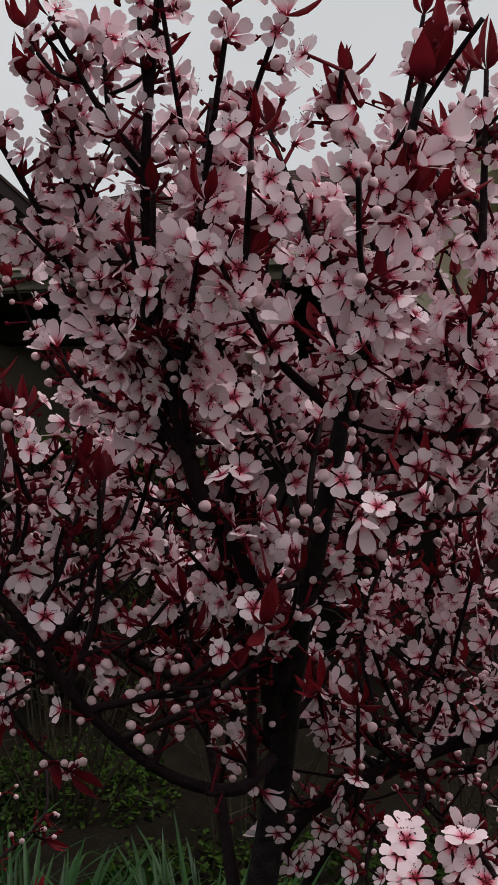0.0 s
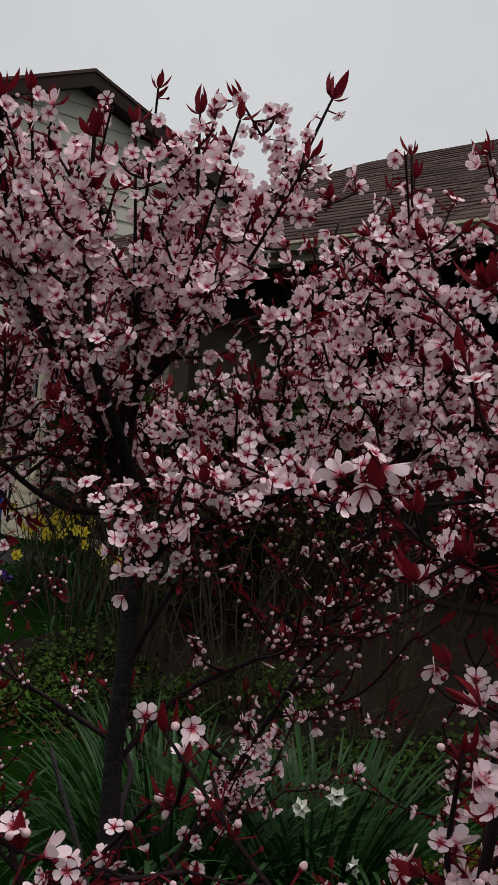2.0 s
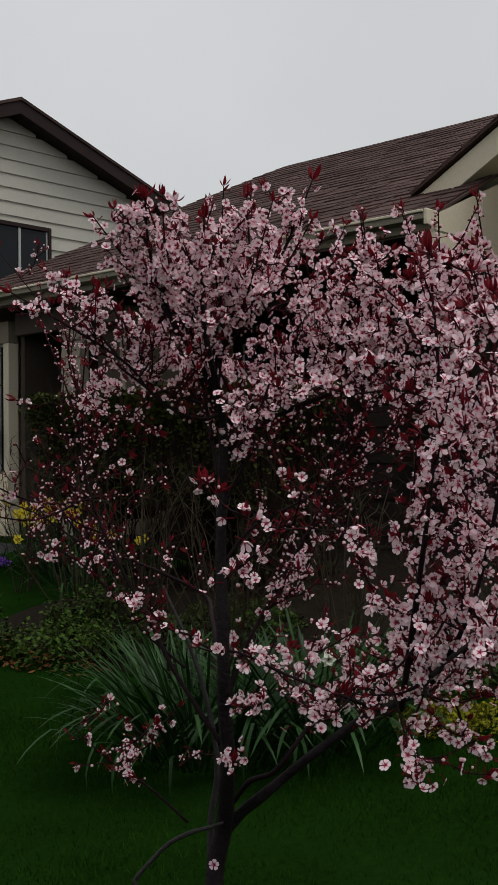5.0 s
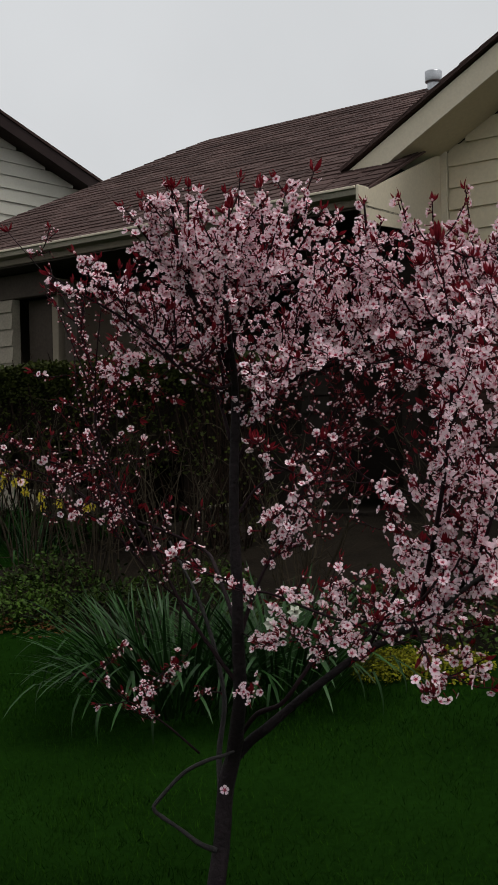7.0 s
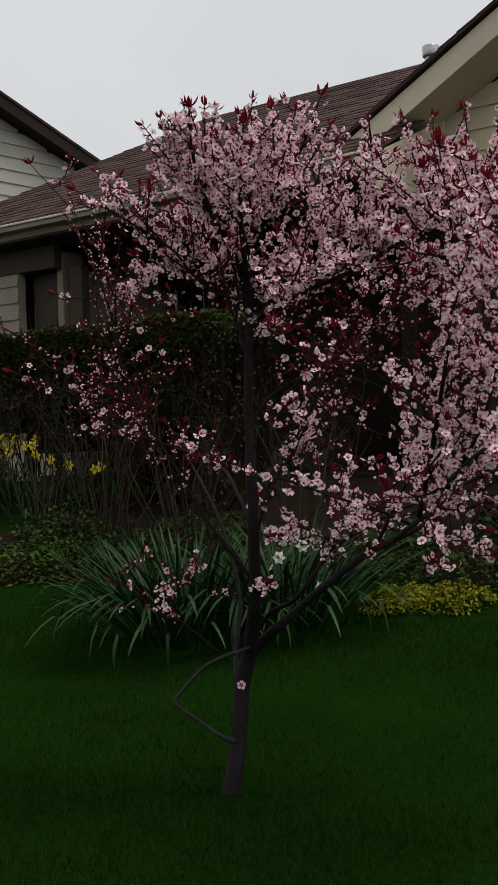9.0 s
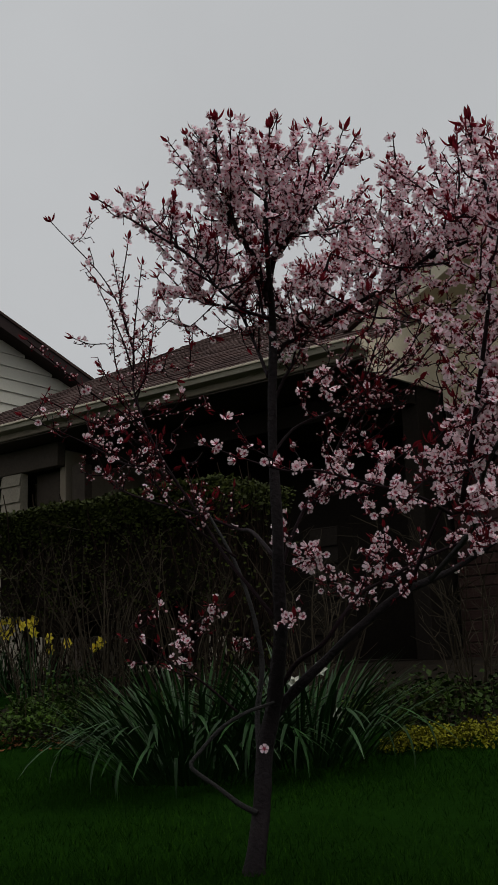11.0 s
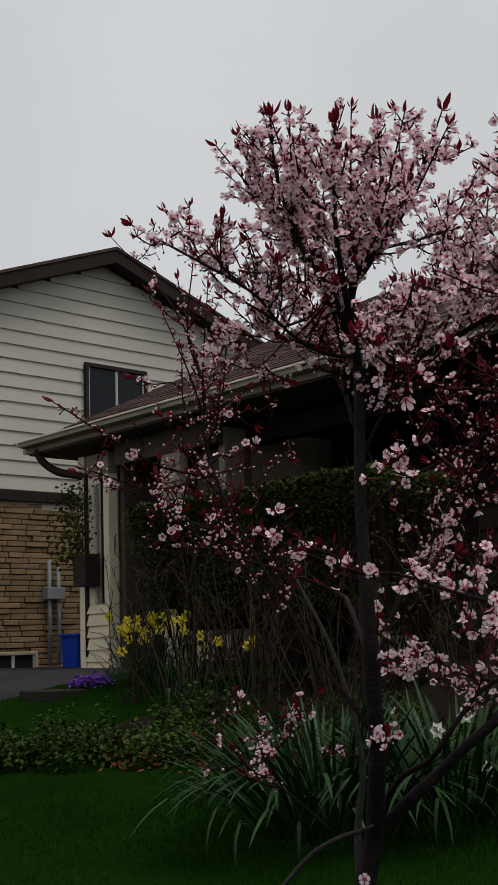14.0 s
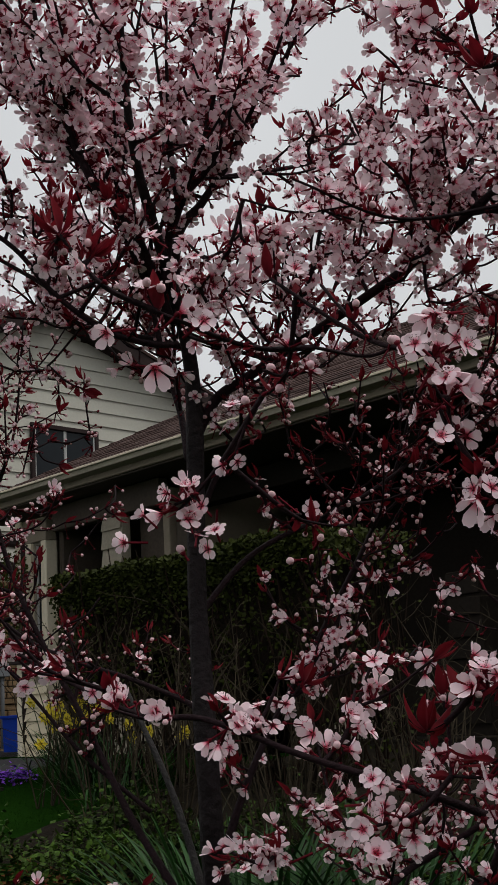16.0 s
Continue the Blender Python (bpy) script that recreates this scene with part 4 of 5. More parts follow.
MAIN = list(limbs)
def fill(centre, size, count, density, bud_share, leaves=0.5, reach=0.30):
    """Shoots that fill a rounded part of the crown, each from the nearest limb or shoot below it."""
    goals = []
    while len(goals) < count:
        d = np.array([TR.uniform(-1, 1) for _ in range(3)])
        if d @ d <= 1:
            goals.append(np.array(centre) + d * np.array(size))
    core = np.vstack(MAIN)[:, :3]
    goals.sort(key=lambda g: np.linalg.norm(core - g, axis=1).min())
    for g in goals:
        at, best = nearest(g, 0.6, 0.04)
        if 0.03 < best < reach:
            shoot(at, g, max(0.0018, min(0.003, at[3] * 0.8)), density, bud_share, TR.choice((2, 3, 4, 5)) if TR.random() < leaves else 0, subs=1)


# shoots that reach the known ends of the crown
for a, b, dens in (((0.08, 2.8, 1.46), (-0.027, 2.608, 1.934), 0.9), ((0.03, 2.76, 1.55), (-0.105, 2.66, 1.90), 0.85), ((0.11, 2.78, 1.6), (0.235, 2.66, 1.93), 0.9),
                   ((0.2, 2.84, 1.68), (0.32, 2.64, 1.88), 0.85), ((0.2, 2.84, 1.68), (0.353, 3.09, 1.965), 0.35), ((0.38, 2.84, 1.545), (0.41, 2.86, 1.92), 0.8),
                   ((0.48, 2.8, 1.6), (0.51, 2.934, 1.83), 0.9), ((0.58, 2.84, 1.69), (0.63, 2.80, 1.85), 0.9), ((0.62, 2.84, 1.71), (0.76, 2.80, 1.86), 0.9),
                   ((-0.16, 2.71, 1.58), (-0.25, 2.76, 1.80), 0.75), ((0.03, 2.72, 1.66), (-0.154, 2.65, 1.912), 0.75), ((0.0, 2.70, 1.70), (-0.109, 2.65, 1.928), 0.8),
                   ((0.02, 2.68, 1.72), (0.039, 2.60, 1.926), 0.95), ((0.02, 2.68, 1.72), (0.012, 2.60, 1.939), 0.95), ((0.10, 2.75, 1.66), (0.081, 2.75, 1.953), 0.8),
                   ((0.11, 2.72, 1.70), (0.123, 2.70, 1.978), 0.85), ((0.16, 2.80, 1.72), (0.167, 2.80, 1.985), 0.85),
                   ((0.40, 2.82, 1.60), (0.42, 2.72, 1.91), 0.9), ((0.50, 2.80, 1.65), (0.50, 2.75, 1.92), 0.9), ((0.58, 2.80, 1.68), (0.58, 2.70, 1.90), 0.9), ((0.66, 2.72, 1.66), (0.66, 2.72, 1.93), 0.9),
                   ((0.74, 2.70, 1.70), (0.75, 2.70, 1.92), 0.9), ((0.82, 2.66, 1.74), (0.84, 2.62, 1.90), 0.9)):
    shoot(nearest(np.array(a))[0], b, 0.004, dens)
# upright shoots at the thin side, set with dark buds and few open flowers
for b, dens, share in (((-0.40, 3.14, 1.80), 0.8, 0.93), ((-0.46, 3.18, 1.74), 0.8, 0.95), ((-0.345, 3.10, 1.84), 0.8, 0.92), ((-0.30, 3.06, 1.74), 0.8, 0.92), ((-0.27, 3.12, 1.66), 0.8, 0.9),
                       ((-0.42, 3.22, 1.64), 0.8, 0.95), ((-0.297, 2.736, 1.819), 0.9, 0.5), ((-0.518, 2.64, 1.396), 0.6, 0.92), ((-0.50, 2.76, 1.27), 0.5, 0.92)):
    foot = (-0.33, 3.10, 1.30) if b[0] < -0.49 else (b[0] * 0.8, b[1] + 0.04, b[2] - 0.28)
    shoot(nearest(np.array(foot), 0.6)[0], b, 0.0032, dens, share, 4, 0.04, subs=0 if share > 0.9 else 2)
for k in range(16):
    l = limbs[7]
    i = int(len(l) * (0.62 + 0.022 * k))
    bloom_at(l[min(i, len(l) - 1), :3], (TR.gauss(0, 1), TR.gauss(0, 1), 0.3), 2, 0.7, 0.016)
# the crown fills up: limb, stretch, count, length, density
for k, lo, hi, d in ((0, 0.76, 1.0, 1.0), (6, 0.35, 1.0, 0.7), (7, 0.55, 1.0, 0.10), (8, 0.4, 1.0, 0.5), (9, 0.2, 1.0, 0.8), (10, 0.25, 1.0, 0.8), (11, 0.3, 1.0, 0.8), (13, 0.3, 1.0, 0.16), (18, 0.2, 1.0, 0.7), (19, 0.3, 1.0, 0.6), (20, 0.4, 1.0, 0.6), (14, 0.3, 1.0, 0.8), (15, 0.3, 1.0, 0.8), (16, 0.3, 1.0, 0.15), (17, 0.4, 1.0, 0.3)):
    bloom_along(MAIN[k], lo, hi, d, 0.3)
for k in (21, 22, 23):
    bloom_along(MAIN[k], 0.35, 1.0, 0.6, 0.3)
    grow(MAIN[k], 0.22, 0.95, 22, 0.22, 0.85, 0.8, bud_share=0.35)
grow(MAIN[0], 0.72, 0.97, 20, 0.24, 0.9, 0.9)
tuft(MAIN[0][-1, :3], (0, -0.3, 1), 6, 0.04)
grow(MAIN[18], 0.1, 1.0, 24, 0.26, 0.9, 0.8, bud_share=0.25, cap=1.87)
grow(MAIN[18], 0.1, 1.0, 12, 0.18, 0.8, -0.2, bud_share=0.4, leaves=0, cap=1.87)
grow(MAIN[19], 0.45, 1.0, 24, 0.22, 0.6, 0.6, bud_share=0.8, leaves=3, cap=2.2)
grow(MAIN[20], 0.35, 1.0, 24, 0.22, 0.7, 0.5, bud_share=0.6, leaves=2, cap=2.2)
grow(MAIN[6], 0.30, 1.0, 32, 0.27, 0.9, 0.9, bud_share=0.2, cap=1.87)
grow(MAIN[6], 0.20, 1.0, 18, 0.18, 0.8, -0.1, out=(0.1, 0.1, 0), bud_share=0.45, leaves=0, cap=1.87)
grow(MAIN[7], 0.35, 0.97, 26, 0.20, 0.5, 0.7, bud_share=0.94, leaves=3)
grow(MAIN[8], 0.35, 0.95, 20, 0.18, 0.7, 0.8, bud_share=0.5)
grow(MAIN[9], 0.3, 0.95, 18, 0.18, 0.85, 0.8)
grow(MAIN[10], 0.35, 0.95, 14, 0.18, 0.9, 0.9)
grow(MAIN[11], 0.35, 0.9, 20, 0.17, 0.85, 0.7)
grow(MAIN[12], 0.3, 1.0, 26, 0.26, 0.7, 0.6, out=(0.35, 0.05, 0), bud_share=0.6, leaves=2, cap=2.2)
grow(MAIN[24], 0.35, 1.0, 30, 0.20, 0.85, 0.7, out=(0, -0.08, 0), cap=2.2)
grow(MAIN[24], 0.45, 1.0, 16, 0.14, 0.8, -0.15, out=(0.05, -0.1, 0), leaves=2, cap=2.2)
grow(MAIN[4], 0.5, 1.0, 16, 0.14, 0.6, 0.5, out=(0.1, 0, 0), bud_share=0.5, leaves=2, cap=2.2)
grow(MAIN[25], 0.3, 1.0, 14, 0.12, 0.6, 0.5, bud_share=0.85, leaves=2, cap=2.2)
grow(MAIN[5], 0.4, 1.0, 22, 0.24, 0.65, 0.6, bud_share=0.5, leaves=2, cap=2.2)
grow(MAIN[13], 0.25, 1.0, 9, 0.07, 0.6, 0.3, out=(0, -0.2, -0.1), cap=2.2)
grow(MAIN[14], 0.12, 0.95, 26, 0.17, 0.9, 0.6)
grow(MAIN[15], 0.12, 0.95, 24, 0.17, 0.9, 0.6)
grow(MAIN[16], 0.15, 1.0, 14, 0.15, 0.5, 0.4, bud_share=0.93, leaves=3, cap=2.2)
grow(MAIN[17], 0.25, 1.0, 12, 0.12, 0.6, 0.5, bud_share=0.85, leaves=3, cap=2.2)
grow(MAIN[3], 0.3, 1.0, 9, 0.10, 0.55, 0.2, bud_share=0.5, leaves=3, cap=2.2)
# knots of blossom on the lower and forward parts
spur([(0.60, 2.06, 1.475), (0.62, 2.07, 1.45), (0.465, 2.27, 1.53), (0.61, 2.24, 1.56), (0.68, 2.10, 1.43), (0.445, 2.20, 1.235), (0.54, 2.18, 1.06), (0.635, 2.13, 1.06)], 8, 0.2)
spur([(0.32, 2.27, 1.335), (0.305, 2.35, 1.26), (0.21, 2.355, 1.17), (0.264, 2.146, 1.274), (0.31, 2.445, 1.16), (0.446, 2.153, 1.20)], 7, 0.25)
spur([(0.53, 2.14, 0.86), (0.364, 2.32, 0.91), (0.503, 2.665, 1.05), (0.532, 2.315, 0.80), (0.65, 2.50, 0.795), (0.39, 2.39, 0.93), (0.52, 2.35, 0.80), (0.216, 2.38, 1.158)], 8, 0.2)
spur([(0.164, 2.84, 0.83), (0.084, 3.01, 0.93), (0.106, 2.85, 0.69), (0.176, 2.80, 0.835), (0.16, 2.70, 0.845), (0.082, 2.99, 0.92), (0.298, 2.53, 1.545), (0.183, 2.564, 1.452)], 7, 0.2)
spur([(0.24, 2.55, 1.49), (0.20, 2.56, 1.47), (0.26, 2.54, 1.52), (0.044, 2.746, 1.479), (0.06, 2.877, 1.55), (0.03, 2.67, 1.70), (0.10, 2.56, 1.765), (0.06, 2.65, 1.62)], 8, 0.12, 0.15)
spur([(-0.294, 3.19, 0.75), (-0.21, 3.12, 0.64), (-0.42, 3.14, 1.14), (-0.438, 3.47, 1.37), (-0.40, 3.0, 1.18), (-0.12, 3.03, 0.725), (-0.222, 3.1, 0.64), (-0.2, 2.97, 0.68)], 4, 0.62)
spur([(0.33, 3.19, 1.44), (0.41, 2.95, 1.63), (0.42, 2.89, 1.73), (0.19, 2.83, 1.65), (0.23, 2.69, 1.76), (0.135, 2.62, 1.68), (-0.01, 2.64, 1.75), (0.7, 2.57, 1.48)], 7, 0.2)
spur([(0.016, 2.41, 1.10), (-0.04, 2.578, 1.08)], 3, 0.3, 0)
fill((0.10, 2.70, 1.76), (0.28, 0.22, 0.20), 24, 0.85, 0.3)
fill((0.56, 2.80, 1.64), (0.32, 0.20, 0.20), 60, 0.9, 0.3)
fill((0.64, 2.26, 1.36), (0.10, 0.10, 0.36), 22, 0.85, 0.25)
fill((0.52, 2.55, 0.98), (0.32, 0.20, 0.14), 44, 0.9, 0.3)
fill((0.46, 3.14, 1.32), (0.36, 0.18, 0.36), 80, 0.5, 0.85, 0.4)
fill((-0.36, 3.15, 1.30), (0.30, 0.16, 0.32), 70, 0.5, 0.95, 0.3)
fill((-0.10, 2.85, 1.54), (0.16, 0.18, 0.12), 26, 0.85, 0.3)
fill((0.66, 2.25, 0.87), (0.12, 0.12, 0.05), 6, 0.85, 0.3)
fill((0.86, 2.62, 1.45), (0.24, 0.30, 0.42), 56, 0.85, 0.35)
fill((-0.12, 3.05, 0.68), (0.22, 0.12, 0.14), 16, 0.4, 0.75, 0.5)
fill((0.25, 3.10, 1.52), (0.30, 0.13, 0.18), 50, 0.6, 0.55, 0.3)
fill((0.38, 2.76, 1.76), (0.12, 0.14, 0.15), 20, 0.9, 0.3)
fill((0.80, 2.35, 0.98), (0.20, 0.20, 0.14), 10, 0.7, 0.5)
fill((0.88, 2.62, 1.62), (0.20, 0.25, 0.18), 36, 0.85, 0.35)
fill((0.36, 2.92, 1.70), (0.16, 0.20, 0.14), 40, 0.9, 0.35)
fill((0.62, 2.95, 1.60), (0.26, 0.15, 0.16), 40, 0.85, 0.4)
fill((0.60, 2.95, 1.40), (0.22, 0.20, 0.14), 50, 0.7, 0.55, 0.3)
fill((-0.07, 2.70, 1.78), (0.15, 0.14, 0.13), 12, 0.9, 0.3)
fill((0.15, 2.72, 1.80), (0.24, 0.16, 0.12), 6, 0.9, 0.3)
blossoms[:] = [b for b in blossoms if not (2.42 < b[0][1] < 2.80 and abs(b[0][0] - 0.08) < 0.24 and 1.40 < b[0][2] < 1.72 and TR.random() < 0.6)]
blossoms[:] = [b for b in blossoms if not (b[0][2] < 1.57 and abs(b[0][0] - 0.05) < 0.17 and b[0][1] > 2.6 and b[0][2] > 1.15 and TR.random() < 0.72)]
# the airy hollow under the rising limb, between trunk and outer limbs
hollow = lambda c: ((c[0] - 0.39) / 0.23) ** 2 + ((c[1] - 2.92) / 0.46) ** 2 + ((c[2] - 1.36) / 0.19) ** 2 < 1
blossoms[:] = [b for b in blossoms if not hollow(b[0]) or TR.random() < 0.12]
buds[:] = [b for b in buds if not hollow(b[0]) or b[2] < 0.0041 or TR.random() < 0.6]
hollow_front = lambda c: ((c[0] - 0.36) / 0.11) ** 2 + ((c[1] - 2.42) / 0.30) ** 2 + ((c[2] - 1.25) / 0.14) ** 2 < 1
blossoms[:] = [b for b in blossoms if not hollow_front(b[0]) or TR.random() < 0.2]
# the open lower side away from the forward limbs carries twigs and buds, hardly a flower
low_side = lambda c: -0.40 < c[0] < 0.05 and c[1] > 2.62 and 0.95 < c[2] < 1.50
blossoms[:] = [b for b in blossoms if not low_side(b[0]) or TR.random() < 0.42]
# the underside of the forward limbs stays open
blossoms[:] = [b for b in blossoms if not (b[0][2] < 1.0 and b[0][0] > 0.40) or TR.random() < 0.60]
# the dense low bunch before the trunk
spur([(0.165, 2.58, 1.515), (0.165, 2.58, 1.475), (0.185, 2.58, 1.46), (0.19, 2.58, 1.43), (0.20, 2.59, 1.50), (0.225, 2.60, 1.505), (0.25, 2.60, 1.51), (0.275, 2.61, 1.515)], 7, 0.12, 0)
# leafy ends of the main limbs
for k, n, size in ((9, 6, 0.036), (10, 6, 0.038), (11, 7, 0.040), (14, 8, 0.046), (15, 8, 0.046), (6, 7, 0.040), (18, 7, 0.040), (8, 5, 0.032), (7, 5, 0.032), (16, 4, 0.026)):
    tuft(MAIN[k][-1, :3], MAIN[k][-1, :3] - MAIN[k][-4, :3] + np.array((0, 0, 0.02)), n, size)
for p in ((0.50, 2.42, 1.00), (0.53, 2.40, 0.98), (0.06, 2.62, 1.60), (0.09, 2.60, 1.57), (0.62, 2.08, 1.42), (0.30, 2.40, 1.02), (0.66, 2.70, 1.84), (0.72, 2.30, 1.68)):
    tuft(np.array(p), (TR.gauss(0, 0.5), -0.5, 0.6), 6, 0.028)
for p in ((0.60, 2.38, 1.73), (0.57, 2.36, 1.75), (0.64, 2.40, 1.72), (0.53, 2.36, 1.70), (0.68, 2.42, 1.68), (0.20, 2.13, 1.335), (0.22, 2.14, 1.32), (0.185, 2.15, 1.34), (0.53, 2.25, 1.49), (0.50, 2.24, 1.47),
          (0.55, 2.80, 0.94), (0.53, 2.78, 0.93), (0.45, 2.16, 1.0), (0.42, 2.18, 0.98), (0.11, 2.56, 1.82), (0.235, 2.62, 1.54)):
    at = nearest(np.array(p))[0][:3]
    shoot(at, p, 0.0026, 0.5, 0.3, 0, start=0.5, subs=0)
    tuft(np.array(p), (TR.gauss(0, 0.3), -0.2, 0.9), 8, 0.028 if p[1] < 2.3 else 0.036)
blossoms.append((np.array((0.0, 3.112, 0.362)), np.array((0, -0.97, 0.2)), 0.0135, 0))

kept = {tuple(b[0]) for b in blossoms} | {tuple(b[0]) for b in buds}
for p, c, r in stalk_lines:
    if tuple(c) in kept:
        STALKS.add(*rod(np.array([p, c]), np.array([r, r * 0.8]), 3))
under(STALKS.make("stalks", M_CALYX, smooth=True, kind="stuff", label="thin dark red flower stalks"))
under(TWIGS.make("twigs", M_TWIG, smooth=True, kind="stuff", label="thin dark reddish twigs"))
PETAL_MATS = [M_PETAL, M_STAMEN, M_ANTHER, M_CALYX]
blossoms.sort(key=lambda b: np.linalg.norm(b[0] - np.array((0.15, 2.0, 1.6))))
shared = []
for i, (v, f, m, u) in enumerate(NEARFLAT):
    ob = mesh_ob("blossom", v, f, None, smooth=True, mats=PETAL_MATS, fmat=m, uvs=u)
    shared.append(ob.data)
    bpy.data.objects.remove(ob)
rest, bunch = [], []
for k, (c, face, r, s) in enumerate(blossoms):
    rot = turn_to(face, TR.uniform(0, 6.28))
    if k < 300:
        ob = new("blossom", shared[s])
        under(ob)
        ob.matrix_basis = Matrix.Translation(Vector(c)) @ Matrix(rot.tolist()).to_4x4() @ Matrix.Scale(r, 4)
    else:
        rest.append((s, rot * r, c))
under(bulk("blossoms", FLAT, rest, PETAL_MATS, "pale pink five-petalled blossoms with red throats"))
DARKBUD = (BUDFLAT[0], BUDFLAT[1], [1] * len(BUDFLAT[2]), BUDFLAT[3])
for c, d, r in buds:
    bunch.append((1 if r < 0.0041 else 0, turn_to(d, TR.uniform(0, 6)) * r, c))
under(bulk("buds", [BUDFLAT, DARKBUD], bunch, [M_BUD, M_CALYX], "round pink flower buds"))
under(bulk("leaves", LEAFFLAT, [(k, rot * s, p) for p, rot, s, k in tufts], [M_LEAF], "young dark red leaves"))


# ---- garden ----
GR = random.Random(5)


def strap_shape(length, droop, width, kink):
    """A long strap leaf leaning out along +x and arching over, with a channelled section."""
    n = 9
    verts, faces = [], []
    x = z = 0.0
    a = radians(86)
    for i in range(n + 1):
        s = i / n
        w = width * (0.75 + 0.5 * s) * (1 - max(0, (s - 0.7) / 0.3) ** 2 * 0.92)
        tx, tz = -math.sin(a), math.cos(a)
        for c in (-1, 0, 1):
            lift = 0.25 * w * abs(c)
            verts.append((x + tx * lift, c * w, z + tz * lift))
        a -= droop / n * (0.35 + 1.6 * s) + (kink if i == 6 else 0)
        x += math.cos(a) * length / n
        z += math.sin(a) * length / n
    for i in range(n):
        for c in (0, 1):
            k = i * 3 + c
            faces.append((k, k + 1, k + 4, k + 3))
    ob = mesh_ob("leaf", verts, faces, M_STRAP, smooth=True)
    me = ob.data
    bpy.data.objects.remove(ob)
    return me


STRAPS = [strap_shape(l, d, w, k) for l, d, w, k in ((0.62, 0.15, 0.0062, 0), (0.62, 0.30, 0.0066, 0), (0.62, 0.45, 0.0070, 0.15), (0.60, 0.60, 0.0074, 0.0), (0.60, 0.90, 0.0078, 0.6), (0.60, 1.3, 0.0078, 1.0))]


def daffodil(at, facing, parent, petals, cup, size=1.0):
    """One narcissus flower: six tepals and a trumpet, on a bare stalk."""
    h = Heap()
    rot = turn_to(facing)
    for k in range(6):
        a = k * math.pi / 3
        c, s = math.cos(a), math.sin(a)
        pts = [(0.006, 0, 0), (0.026, -0.015, 0.004), (0.048, 0, -0.002), (0.026, 0.015, 0.004)]
        v = np.array([(x * c - y * s, x * s + y * c, z) for x, y, z in pts])
        h.add(v * size @ rot.T + at, [(0, 1, 2, 3)], [0])
    v, f = tube([(0, 0, -0.02), (0, 0, 0.002), (0, 0, 0.018), (0, 0, 0.026)], [0.004, 0.010, 0.012, 0.017], 8)
    h.add(np.array(v) @ rot.T + at, f[:-1], [1] * (len(f) - 1))
    h.make("flower", None, parent, mats=[petals, cup])


def narcissus(x, y, count, radius, label, flowers=(), petals=None, lo=0, scale=1.0):
    z = height(x, y)
    t = thing("narcissus_clump", label, "plant", "spring bulbs", at=(x, y, z))
    for k in range(count):
        a, r = GR.uniform(0, 6.283), radius * math.sqrt(GR.random()) * 0.55
        out = r / (radius * 0.55)
        kind = min(5, max(lo, int(out * 4.2 + GR.uniform(-1, 1.6))))
        ob = new("leaf", STRAPS[kind])
        ob.parent = t
        ob.matrix_basis = (Matrix.Translation((r * math.cos(a), r * math.sin(a), -0.01)) @ Matrix.Rotation(a + GR.gauss(0, 0.35), 4, "Z")
                           @ Matrix.Rotation(0.60 * out + GR.uniform(-0.08, 0.25), 4, "Y") @ Matrix.Scale(scale * GR.uniform(0.8, 1.12), 4))
    for fx, fy, fz in flowers:
        p = np.array((fx - x, fy - y, fz - z))
        base = np.array((p[0] * 0.5, p[1] * 0.5, 0.0))
        v, f = tube(spline([base, base * 0.6 + p * 0.4 + np.array((0, 0, 0.06)), p + np.array((0, 0.012, 0))], 4), [0.0035] * 9, 5)
        mesh_ob("stalk", v, f, M_STRAP, t, smooth=True)
        daffodil(p, (GR.gauss(0, 0.5), -1, GR.gauss(-0.1, 0.25)), t, petals, petals, 0.8 if petals is M_WHITEFL else 1.05)
    return t


narcissus(-0.50, 5.42, 340, 0.70, "dense clump of dark green strap leaves on the lawn")
narcissus(0.02, 5.50, 210, 0.62, "clump of green strap leaves with white daffodils", ((0.2, 5.09, 0.414), (0.0, 5.15, 0.56), (0.12, 5.12, 0.62)), M_WHITEFL)
narcissus(-0.95, 6.3, 60, 0.55, "younger narcissus leaves behind the big clump", scale=0.8)


def yellow_bunch(u, v, n, spread, label):
    p = uv(u, v)
    fl = []
    for _ in range(n):
        q = uv(u + GR.gauss(0, spread), v + GR.gauss(0, spread * 0.7))
        fl.append((q.x, q.y, height(q.x, q.y) + GR.uniform(0.34, 0.58)))
    narcissus(p.x, p.y, 45, 0.45, label, fl, M_YELLOW, scale=0.75)


yellow_bunch(4.0, -1.72, 15, 0.2, "clump of yellow daffodils in bloom")
yellow_bunch(3.6, -1.55, 10, 0.15, "yellow daffodils beside the house corner")
yellow_bunch(4.5, -1.95, 6, 0.2, "yellow daffodils under the hedge")
yellow_bunch(5.0, -2.1, 4, 0.25, "yellow daffodils among bare stems")
yellow_bunch(10.3, -1.6, 8, 0.3, "yellow daffodils by the brick wall")


